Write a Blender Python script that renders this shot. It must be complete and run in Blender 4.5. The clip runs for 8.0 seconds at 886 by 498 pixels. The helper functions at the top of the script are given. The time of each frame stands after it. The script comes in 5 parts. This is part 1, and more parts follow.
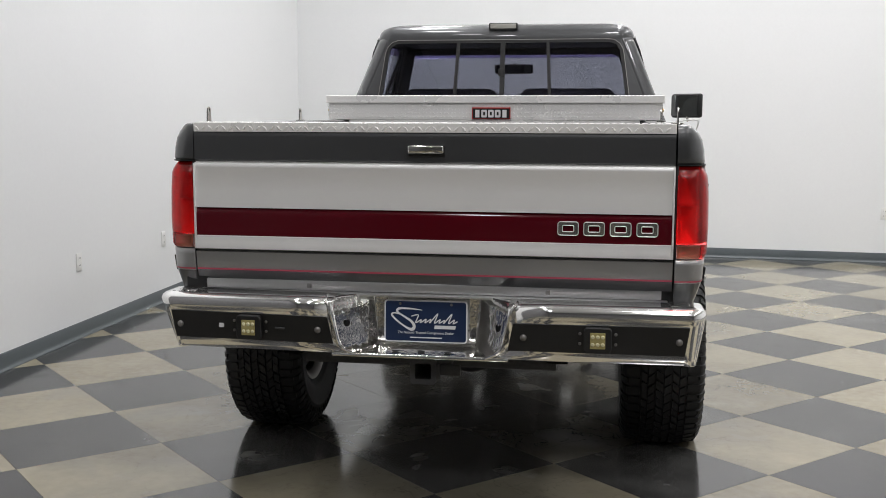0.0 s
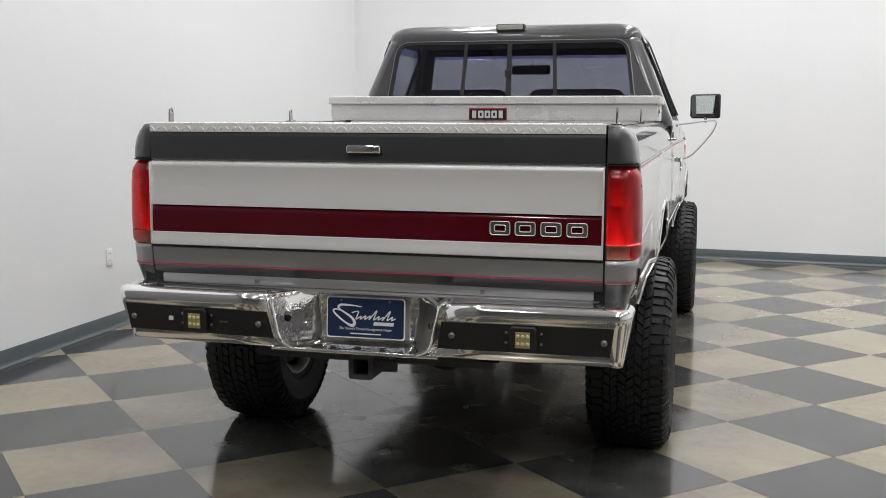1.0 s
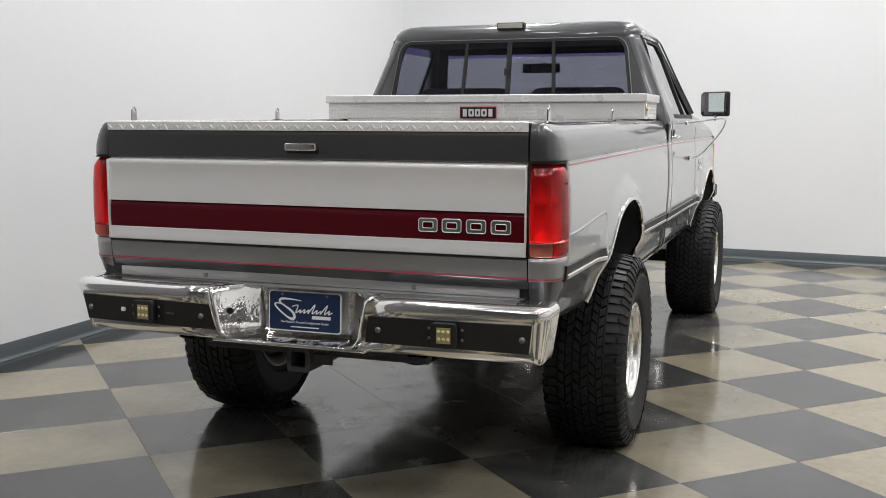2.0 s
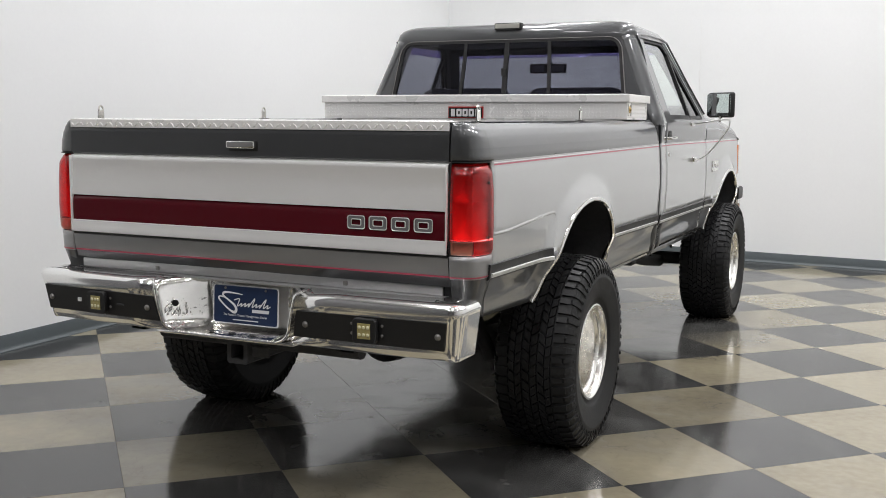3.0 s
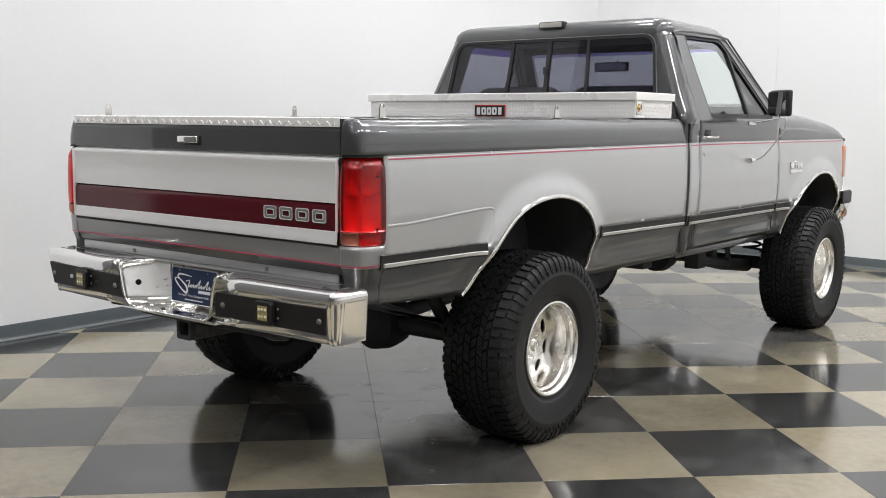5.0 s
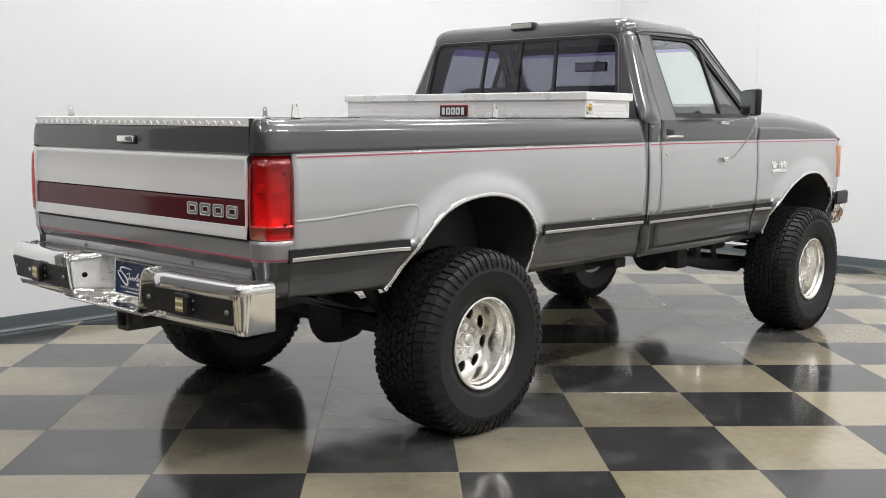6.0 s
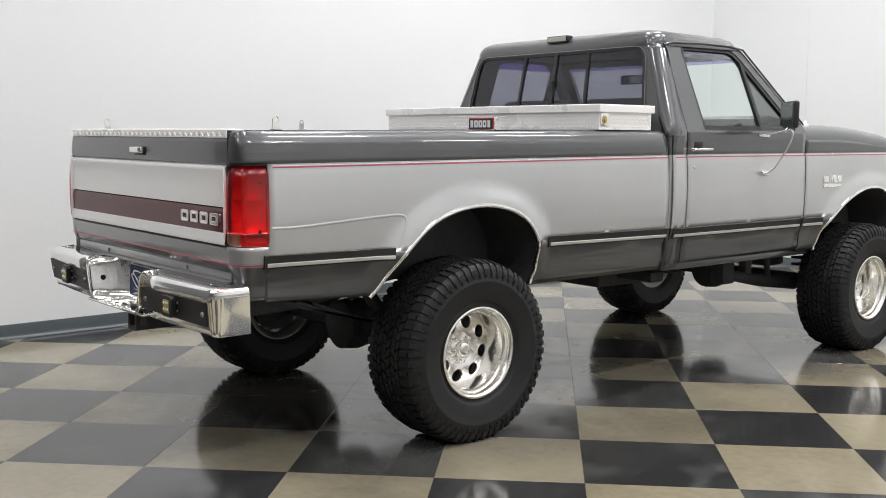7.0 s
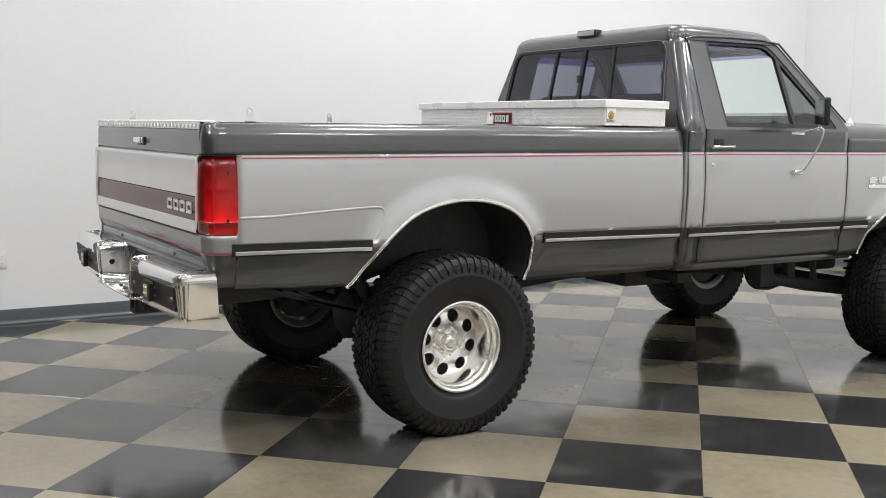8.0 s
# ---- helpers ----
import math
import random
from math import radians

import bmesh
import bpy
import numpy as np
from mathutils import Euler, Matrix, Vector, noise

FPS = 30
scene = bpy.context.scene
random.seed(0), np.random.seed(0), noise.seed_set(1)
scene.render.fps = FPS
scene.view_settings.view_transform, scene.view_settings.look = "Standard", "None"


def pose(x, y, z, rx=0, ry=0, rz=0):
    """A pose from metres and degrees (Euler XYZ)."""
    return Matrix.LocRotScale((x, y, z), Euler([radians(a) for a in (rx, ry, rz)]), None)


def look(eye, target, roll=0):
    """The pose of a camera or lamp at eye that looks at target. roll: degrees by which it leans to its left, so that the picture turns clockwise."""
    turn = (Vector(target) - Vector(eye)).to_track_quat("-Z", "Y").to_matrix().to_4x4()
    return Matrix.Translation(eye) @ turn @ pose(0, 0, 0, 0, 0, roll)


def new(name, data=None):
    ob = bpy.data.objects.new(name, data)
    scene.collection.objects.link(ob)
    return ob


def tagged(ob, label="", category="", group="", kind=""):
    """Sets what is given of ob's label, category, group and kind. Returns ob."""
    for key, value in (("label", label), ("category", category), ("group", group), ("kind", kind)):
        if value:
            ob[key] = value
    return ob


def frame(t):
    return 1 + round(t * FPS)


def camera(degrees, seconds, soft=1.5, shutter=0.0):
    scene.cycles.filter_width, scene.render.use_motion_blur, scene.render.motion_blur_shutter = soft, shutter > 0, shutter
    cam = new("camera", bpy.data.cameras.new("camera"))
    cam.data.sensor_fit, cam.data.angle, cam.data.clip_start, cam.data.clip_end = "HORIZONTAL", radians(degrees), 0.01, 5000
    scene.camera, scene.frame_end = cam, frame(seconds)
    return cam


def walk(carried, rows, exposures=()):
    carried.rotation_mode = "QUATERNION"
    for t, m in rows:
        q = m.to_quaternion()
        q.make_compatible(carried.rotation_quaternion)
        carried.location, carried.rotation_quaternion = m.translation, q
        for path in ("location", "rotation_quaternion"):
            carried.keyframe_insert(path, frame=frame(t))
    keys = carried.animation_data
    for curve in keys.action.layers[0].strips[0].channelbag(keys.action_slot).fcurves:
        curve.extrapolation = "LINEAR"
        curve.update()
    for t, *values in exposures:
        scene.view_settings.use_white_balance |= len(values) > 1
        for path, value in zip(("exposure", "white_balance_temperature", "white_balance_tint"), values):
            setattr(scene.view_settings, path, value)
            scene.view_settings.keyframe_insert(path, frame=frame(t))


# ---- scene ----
cam = camera(46.1, 8.0, soft=0.9)
PATH = [
    (0, (0.607, -3.47, 1.392), (0.301, -1.509, 1.15), 0.2),
    (0.5, (0.894, -3.447, 1.396), (0.492, -1.503, 1.154), 0.3),
    (1, (1.178, -3.405, 1.39), (0.678, -1.484, 1.15), 0.2),
    (1.5, (1.459, -3.349, 1.389), (0.865, -1.455, 1.148), 0.1),
    (3, (2.267, -3.117, 1.386), (1.433, -1.316, 1.144), 0.4),
    (3.5, (2.539, -2.999, 1.382), (1.602, -1.248, 1.143), 0.6),
    (4, (2.818, -2.883, 1.381), (1.771, -1.196, 1.143), 0.8),
    (4.5, (3.098, -2.749, 1.382), (1.954, -1.126, 1.139), 0.7),
    (5.8, (3.822, -2.356, 1.382), (2.49, -0.883, 1.138), 0.4),
    (6, (3.924, -2.292, 1.379), (2.581, -0.831, 1.136), 0.4),
    (6.5, (4.197, -2.091, 1.381), (2.763, -0.714, 1.159), 0.5),
    (7, (4.433, -1.877, 1.371), (2.9, -0.611, 1.154), 0.4),
    (7.5, (4.648, -1.631, 1.376), (3.047, -0.454, 1.145), 0.9),
    (8, (4.841, -1.342, 1.373), (3.157, -0.288, 1.144), 1.0),
]
walk(cam, [(t, look(eye, target, roll)) for t, eye, target, roll in PATH], [(0.0, 0.33), (1.5, 0.34), (3.5, 0.45), (4.5, 0.50), (6.0, 0.55), (8.0, 0.49)])

# ---- light of the place: rows of ceiling fixtures in a closed room, white where seen ----
world = bpy.data.worlds.new("world")
world.use_nodes = True
world.node_tree.nodes["Background"].inputs[0].default_value = (0.8, 0.85, 0.9, 1)
world.node_tree.nodes["Background"].inputs[1].default_value = 0.05
scene.world = world
ROOM_X0, ROOM_X1, ROOM_Y0, ROOM_Y1, ROOM_H = -2.72, 7.6, -15.0, 7.80, 6.2
LAMPS = [(-1.3, 6.2, 34), (-1.3, 3.4, 56), (-1.3, 0.6, 34), (-1.3, -2.6, 16), (-0.9, -6.0, 52),
         (1.6, 6.2, 60), (1.6, 3.4, 104), (1.6, 0.6, 19), (1.3, -2.4, 36), (1.9, -6.0, 100),
         (4.8, 6.2, 52), (4.8, 3.4, 82), (4.8, 0.6, 66), (4.8, -2.6, 45), (4.8, -5.8, 26)]


# ---- materials ----
def nodes_of(name):
    m = bpy.data.materials.new(name)
    m.use_nodes = True
    return m, m.node_tree, m.node_tree.nodes["Principled BSDF"]


def noise_node(nt, scale, detail=4.0, rough=0.6, coords="Object"):
    co = nt.nodes.new("ShaderNodeTexCoord")
    n = nt.nodes.new("ShaderNodeTexNoise")
    n.inputs["Scale"].default_value = scale
    n.inputs["Detail"].default_value = detail
    n.inputs["Roughness"].default_value = rough
    nt.links.new(co.outputs[coords], n.inputs["Vector"])
    return n


def ramp_of(nt, src, stops):
    r = nt.nodes.new("ShaderNodeValToRGB")
    el = r.color_ramp.elements
    while len(el) < len(stops):
        el.new(0.5)
    for e, (p, c) in zip(el, stops):
        e.position = p
        e.color = (*c, 1) if len(c) == 3 else c
    nt.links.new(src, r.inputs[0])
    return r


def surface(name, base, rough=0.5, metal=0.0, coat=0.0, vary=0.08, scale=3.0, grain=60.0, bump=0.0, rough_vary=0.06,
            bump_scale=None, coords="Object", spec=0.5):
    """A material with colour variation at two scales, uneven gloss and fine relief."""
    m, nt, p = nodes_of(name)
    big, small = noise_node(nt, scale, coords=coords), noise_node(nt, grain, 3.0, coords=coords)
    mix = nt.nodes.new("ShaderNodeMath")
    mix.operation = "MULTIPLY_ADD"
    mix.inputs[1].default_value = 0.4
    nt.links.new(small.outputs[0], mix.inputs[0])
    half = nt.nodes.new("ShaderNodeMath")
    half.operation = "MULTIPLY"
    half.inputs[1].default_value = 0.6
    nt.links.new(big.outputs[0], half.inputs[0])
    nt.links.new(half.outputs[0], mix.inputs[2])
    lo, hi = [max(0, c * (1 - vary)) for c in base], [min(1, c * (1 + vary)) for c in base]
    r = ramp_of(nt, mix.outputs[0], [(0.3, lo), (0.7, hi)])
    nt.links.new(r.outputs[0], p.inputs["Base Color"])
    rr = ramp_of(nt, big.outputs[0], [(0.3, [max(0.0, rough - rough_vary)] * 3), (0.75, [min(1, rough + rough_vary)] * 3)])
    nt.links.new(rr.outputs[0], p.inputs["Roughness"])
    p.inputs["Metallic"].default_value = metal
    p.inputs["Specular IOR Level"].default_value = spec
    p.inputs["Coat Weight"].default_value = coat
    p.inputs["Coat Roughness"].default_value = 0.04
    if bump:
        b = nt.nodes.new("ShaderNodeBump")
        b.inputs["Strength"].default_value = bump
        b.inputs["Distance"].default_value = 0.01
        if bump_scale:
            bn = noise_node(nt, bump_scale, 3.0, coords=coords)
            nt.links.new(bn.outputs[0], b.inputs["Height"])
        else:
            nt.links.new(small.outputs[0], b.inputs["Height"])
        nt.links.new(b.outputs[0], p.inputs["Normal"])
    return m


def glass(name, tint, rough=0.0):
    m, nt, p = nodes_of(name)
    p.inputs["Base Color"].default_value = (*tint, 1)
    p.inputs["Transmission Weight"].default_value = 1.0
    p.inputs["Roughness"].default_value = rough
    p.inputs["IOR"].default_value = 1.45
    return m


def tile_material(name, base, dirt, rough):
    """Sealed floor tile: cloudy stain, scuffs, a shade of its own for each tile."""
    m, nt, p = nodes_of(name)
    info = nt.nodes.new("ShaderNodeObjectInfo")
    geo = nt.nodes.new("ShaderNodeNewGeometry")
    cloud, fine = nt.nodes.new("ShaderNodeTexNoise"), nt.nodes.new("ShaderNodeTexNoise")
    cloud.inputs["Scale"].default_value, cloud.inputs["Detail"].default_value = 1.6, 5.0
    fine.inputs["Scale"].default_value, fine.inputs["Detail"].default_value = 22.0, 4.0
    scuff = nt.nodes.new("ShaderNodeTexNoise")
    scuff.inputs["Scale"].default_value, scuff.inputs["Detail"].default_value = 6.0, 6.0
    for n in (cloud, fine, scuff):
        nt.links.new(geo.outputs["Position"], n.inputs["Vector"])
    a = nt.nodes.new("ShaderNodeMath")
    a.operation = "MULTIPLY_ADD"
    a.inputs[1].default_value = 0.35
    nt.links.new(fine.outputs[0], a.inputs[0])
    b = nt.nodes.new("ShaderNodeMath")
    b.operation = "MULTIPLY_ADD"
    b.inputs[1].default_value, b.inputs[2].default_value = 0.16, -0.08
    nt.links.new(info.outputs["Random"], b.inputs[0])
    c = nt.nodes.new("ShaderNodeMath")
    c.operation = "MULTIPLY_ADD"
    c.inputs[1].default_value = 0.65
    nt.links.new(cloud.outputs[0], c.inputs[0])
    nt.links.new(b.outputs[0], c.inputs[2])
    nt.links.new(c.outputs[0], a.inputs[2])
    r = ramp_of(nt, a.outputs[0], [(0.28, dirt), (0.5, base), (0.78, [min(1, k * 1.2) for k in base])])
    # dried smudges and scuffs, gathered in patches
    smear, patch = nt.nodes.new("ShaderNodeTexNoise"), nt.nodes.new("ShaderNodeTexNoise")
    smear.inputs["Scale"].default_value, smear.inputs["Detail"].default_value, smear.inputs["Distortion"].default_value = 3.0, 1.0, 0.5
    patch.inputs["Scale"].default_value, patch.inputs["Detail"].default_value = 0.55, 2.0
    for n in (smear, patch):
        nt.links.new(geo.outputs["Position"], n.inputs["Vector"])
    s1 = ramp_of(nt, smear.outputs[0], [(0.52, [0] * 3), (0.72, [1] * 3)])
    s2 = ramp_of(nt, patch.outputs[0], [(0.48, [0] * 3), (0.60, [1] * 3)])
    # two patches where shade and haze under the truck are painted into the colour
    smudge_shade = s2.outputs[0]
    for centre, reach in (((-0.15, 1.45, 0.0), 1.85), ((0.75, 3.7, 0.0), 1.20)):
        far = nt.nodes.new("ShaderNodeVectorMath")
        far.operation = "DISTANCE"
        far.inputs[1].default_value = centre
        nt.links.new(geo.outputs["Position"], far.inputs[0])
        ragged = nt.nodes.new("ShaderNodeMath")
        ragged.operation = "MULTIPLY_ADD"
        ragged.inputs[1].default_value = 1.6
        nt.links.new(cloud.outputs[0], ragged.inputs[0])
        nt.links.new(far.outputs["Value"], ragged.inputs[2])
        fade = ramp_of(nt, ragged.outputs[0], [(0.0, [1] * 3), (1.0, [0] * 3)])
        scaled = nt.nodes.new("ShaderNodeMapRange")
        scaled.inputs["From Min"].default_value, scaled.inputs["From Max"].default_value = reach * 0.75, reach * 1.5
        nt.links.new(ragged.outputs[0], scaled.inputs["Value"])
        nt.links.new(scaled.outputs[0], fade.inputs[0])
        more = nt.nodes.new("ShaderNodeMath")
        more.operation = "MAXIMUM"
        nt.links.new(smudge_shade, more.inputs[0])
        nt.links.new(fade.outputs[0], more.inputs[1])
        smudge_shade = more.outputs[0]
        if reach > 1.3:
            shade_zone = fade.outputs[0]
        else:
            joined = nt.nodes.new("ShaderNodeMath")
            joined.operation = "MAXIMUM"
            nt.links.new(shade_zone, joined.inputs[0])
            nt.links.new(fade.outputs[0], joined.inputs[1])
            shade_zone = joined.outputs[0]
    both_of = nt.nodes.new("ShaderNodeMath")
    both_of.operation = "MULTIPLY"
    nt.links.new(s1.outputs[0], both_of.inputs[0])
    nt.links.new(smudge_shade, both_of.inputs[1])
    part_of = nt.nodes.new("ShaderNodeMath")
    part_of.operation = "MULTIPLY"
    part_of.inputs[1].default_value = 0.30
    nt.links.new(both_of.outputs[0], part_of.inputs[0])
    mixed = nt.nodes.new("ShaderNodeMixRGB")
    mixed.inputs[2].default_value = (0.22, 0.22, 0.21, 1)
    nt.links.new(part_of.outputs[0], mixed.inputs[0])
    shade_mix = nt.nodes.new("ShaderNodeMixRGB")
    shade_mix.inputs[2].default_value = (0.085, 0.083, 0.078, 1)
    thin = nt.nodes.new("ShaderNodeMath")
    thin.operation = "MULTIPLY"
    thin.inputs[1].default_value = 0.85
    nt.links.new(shade_zone, thin.inputs[0])
    nt.links.new(thin.outputs[0], shade_mix.inputs[0])
    nt.links.new(r.outputs[0], shade_mix.inputs[1])
    nt.links.new(shade_mix.outputs[0], mixed.inputs[1])
    # fine dark scuff lines inside the painted shade
    line = nt.nodes.new("ShaderNodeTexNoise")
    line.inputs["Scale"].default_value, line.inputs["Detail"].default_value, line.inputs["Distortion"].default_value = 4.5, 5.0, 1.4
    nt.links.new(geo.outputs["Position"], line.inputs["Vector"])
    thread = ramp_of(nt, line.outputs[0], [(0.490, [0] * 3), (0.50, [1] * 3), (0.510, [0] * 3)])
    here = nt.nodes.new("ShaderNodeMath")
    here.operation = "MULTIPLY"
    nt.links.new(thread.outputs[0], here.inputs[0])
    nt.links.new(shade_zone, here.inputs[1])
    half = nt.nodes.new("ShaderNodeMath")
    half.operation = "MULTIPLY"
    half.inputs[1].default_value = 0.45
    nt.links.new(here.outputs[0], half.inputs[0])
    scored = nt.nodes.new("ShaderNodeMixRGB")
    scored.inputs[2].default_value = (0.02, 0.02, 0.02, 1)
    nt.links.new(half.outputs[0], scored.inputs[0])
    # dried puddles: pale splotches with a clear edge
    puddle = nt.nodes.new("ShaderNodeTexNoise")
    puddle.inputs["Scale"].default_value, puddle.inputs["Detail"].default_value, puddle.inputs["Distortion"].default_value = 5.5, 2.0, 0.8
    nt.links.new(geo.outputs["Position"], puddle.inputs["Vector"])
    spot = ramp_of(nt, puddle.outputs[0], [(0.62, [0] * 3), (0.69, [0.24] * 3), (0.80, [0.20] * 3)])
    dried = nt.nodes.new("ShaderNodeMath")
    dried.operation = "MULTIPLY"
    nt.links.new(spot.outputs[0], dried.inputs[0])
    nt.links.new(shade_zone, dried.inputs[1])
    pools = nt.nodes.new("ShaderNodeMixRGB")
    pools.inputs[2].default_value = (0.30, 0.295, 0.285, 1)
    nt.links.new(dried.outputs[0], pools.inputs[0])
    nt.links.new(mixed.outputs[0], pools.inputs[1])
    nt.links.new(pools.outputs[0], scored.inputs[1])
    nt.links.new(scored.outputs[0], p.inputs["Base Color"])
    rr = ramp_of(nt, scuff.outputs[0], [(0.3, [rough * 0.75] * 3), (0.6, [rough * 1.1] * 3), (0.8, [rough * 1.9] * 3)])
    add = nt.nodes.new("ShaderNodeMath")
    add.operation = "MULTIPLY_ADD"
    add.inputs[1].default_value = 0.09
    nt.links.new(both_of.outputs[0], add.inputs[0])
    nt.links.new(rr.outputs[0], add.inputs[2])
    nt.links.new(add.outputs[0], p.inputs["Roughness"])
    bump = nt.nodes.new("ShaderNodeBump")
    bump.inputs["Strength"].default_value, bump.inputs["Distance"].default_value = 0.006, 0.004
    nt.links.new(scuff.outputs[0], bump.inputs["Height"])
    nt.links.new(bump.outputs[0], p.inputs["Normal"])
    p.inputs["IOR"].default_value = 1.64
    return m


M_WALL = surface("wall_paint", (0.80, 0.81, 0.81), 0.6, vary=0.02, scale=0.6, grain=40, bump=0.01)
# for unseen walls, made dark so that gate and chrome reflect less light
M_WALL_DIMMED = surface("wall_dimmed", (0.15, 0.15, 0.155), 0.6, vary=0.03, scale=0.6, grain=40, bump=0.01)
M_CEIL = surface("ceiling_paint", (0.70, 0.70, 0.70), 0.8, vary=0.03, scale=1.0, grain=90)
M_BASE = surface("cove_base_rubber", (0.085, 0.10, 0.105), 0.35, vary=0.10, scale=1.5, grain=80)
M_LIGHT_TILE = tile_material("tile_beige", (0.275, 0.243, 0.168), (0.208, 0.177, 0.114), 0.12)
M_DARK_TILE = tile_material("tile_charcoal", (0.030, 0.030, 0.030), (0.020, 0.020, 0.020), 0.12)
M_JOINT = surface("tile_joint", (0.075, 0.072, 0.062), 0.6, vary=0.2)
M_PLATE_WALL = surface("outlet_plastic", (0.78, 0.78, 0.76), 0.35, vary=0.02)
M_DARK = surface("paint_dark_grey", (0.066, 0.068, 0.071), 0.34, 0.40, 1.0, vary=0.05, scale=4, grain=900, rough_vary=0.012)
M_SILVER = surface("paint_silver", (0.50, 0.505, 0.505), 0.33, 0.55, 0.9, vary=0.03, scale=3, grain=900, rough_vary=0.03)
# darker copy of the silver: shade on the downturned lower band put into colour
M_SILVER_SHADED = surface("paint_silver_shaded", (0.30, 0.30, 0.30), 0.34, 0.5, 0.7, vary=0.03, scale=3, grain=900, rough_vary=0.01)
M_BRUSHED = surface("brushed_aluminium", (0.87, 0.865, 0.855), 0.38, 0.25, 0.3, vary=0.015, scale=2, grain=400, rough_vary=0.004)
M_RED = surface("stripe_red", (0.085, 0.002, 0.007), 0.10, 0.0, 0.0, vary=0.04, scale=3, grain=300, rough_vary=0.01)
M_PINK = surface("pinstripe_red", (0.42, 0.05, 0.09), 0.35, 0.0, 0.4, vary=0.05)
M_PALE = surface("pinstripe_pale", (0.62, 0.62, 0.62), 0.35, 0.0, 0.4, vary=0.03)
M_CHROME = surface("chrome", (0.90, 0.885, 0.86), 0.08, 1.0, vary=0.02, rough_vary=0.03, bump=0.015, bump_scale=9)
M_BUMPER = surface("bumper_chrome", (0.92, 0.915, 0.905), 0.10, 0.95, vary=0.03, rough_vary=0.03, bump=0.015, bump_scale=9)
M_POCKET = surface("pressed_chrome", (0.93, 0.92, 0.90), 0.09, 1.0, vary=0.05, scale=14, rough_vary=0.04, bump=0.36, bump_scale=15)
M_RIM = surface("polished_rim", (0.90, 0.885, 0.85), 0.25, 1.0, vary=0.04, scale=10, grain=240, rough_vary=0.05)
M_ALU = surface("polished_aluminium", (0.86, 0.84, 0.80), 0.13, 1.0, vary=0.03, scale=8, grain=200, rough_vary=0.05)
M_TREADPLATE = surface("tread_plate", (0.94, 0.93, 0.91), 0.30, 0.14, vary=0.05, scale=4, grain=150, rough_vary=0.07)
M_BLACK = surface("black_plastic", (0.010, 0.010, 0.0105), 0.48, vary=0.15, scale=8, grain=200, bump=0.05)
M_RUBBER = surface("tyre_rubber", (0.0145, 0.0145, 0.0150), 0.62, spec=0.36, vary=0.22, scale=7, grain=120, bump=0.1)
M_TREAD = surface("tread_rubber", (0.0120, 0.0120, 0.0125), 0.55, spec=0.34, vary=0.25, scale=9, grain=90, bump=0.12, rough_vary=0.12)
M_UNDER = surface("underbody_black", (0.055, 0.055, 0.057), 0.6, spec=0.25, vary=0.3, scale=6, grain=60, bump=0.15)
M_STEEL = surface("dull_steel", (0.28, 0.27, 0.26), 0.42, 0.9, vary=0.2, scale=9, grain=90)
M_STEP = surface("grey_step_metal", (0.52, 0.52, 0.52), 0.34, 0.75, vary=0.06, scale=7, grain=120, rough_vary=0.03)
M_SEAT = surface("seat_cloth", (0.045, 0.045, 0.052), 0.85, vary=0.15, scale=12, grain=300, bump=0.15)
M_TRIM = surface("cab_trim", (0.06, 0.06, 0.065), 0.6, vary=0.1, scale=8, grain=200, bump=0.05)
M_BRASS = surface("brass", (0.60, 0.42, 0.17), 0.25, 1.0, vary=0.1, scale=20)
M_PLATE_BLUE = surface("plate_navy", (0.010, 0.024, 0.070), 0.35, 0.0, 0.1, vary=0.06)
M_WHITE = surface("white_print", (0.80, 0.80, 0.80), 0.4, vary=0.02)
M_SIGN_RED = surface("sign_red", (0.45, 0.03, 0.03), 0.4, vary=0.05)
M_AMBER = surface("amber_lens", (0.55, 0.16, 0.03), 0.15, 0.0, 0.8, vary=0.05)
M_DIODE = surface("diode", (0.62, 0.58, 0.36), 0.15, 0.0, 0.8, vary=0.05)
M_SATIN = surface("satin_aluminium", (0.80, 0.80, 0.79), 0.36, 0.75, vary=0.03, scale=6, grain=200, rough_vary=0.03)
M_LED = surface("led_phosphor", (0.36, 0.31, 0.13), 0.2, 0.0, 0.5, vary=0.15, scale=60, grain=300)
M_MIRROR = surface("mirror_glass", (0.85, 0.86, 0.87), 0.02, 1.0, vary=0.005, rough_vary=0.005)
M_TINT = glass("tinted_glass", (0.225, 0.225, 0.290))
M_PALE_LENS = surface("pale_lens_plastic", (0.34, 0.335, 0.30), 0.2, 0.0, 0.6, vary=0.06, scale=30)
M_VENT = glass("vent_glass_grey", (0.27, 0.28, 0.285))
M_CLEAR = glass("clear_glass", (0.90, 0.95, 0.93))
M_PURPLE = glass("purple_tint_band", (0.28, 0.20, 0.62))
M_SUN_BAND = glass("purple_screen_band", (0.46, 0.40, 0.80))
M_LENS = glass("red_lens", (0.90, 0.012, 0.013), 0.24)
M_LAMP_BOWL = surface("lamp_bowl", (0.66, 0.64, 0.62), 0.45, 0.2, vary=0.04, scale=20)
# darker copy of the bowl: the lamp's dimmer parts put into colour
M_LAMP_DIM = surface("lamp_bowl_dim", (0.32, 0.31, 0.31), 0.5, 0.1, vary=0.06, scale=20)
M_LAMP_CASE = surface("lamp_case", (0.16, 0.03, 0.03), 0.6, vary=0.1, scale=20)
M_LENS_CLEAR = glass("pale_lens", (0.66, 0.34, 0.22), 0.3)


# ---- mesh tools ----
def finish(ob, smooth):
    for poly in ob.data.polygons:
        poly.use_smooth = smooth
    if smooth:
        ob.data.set_sharp_from_angle(angle=radians(38))


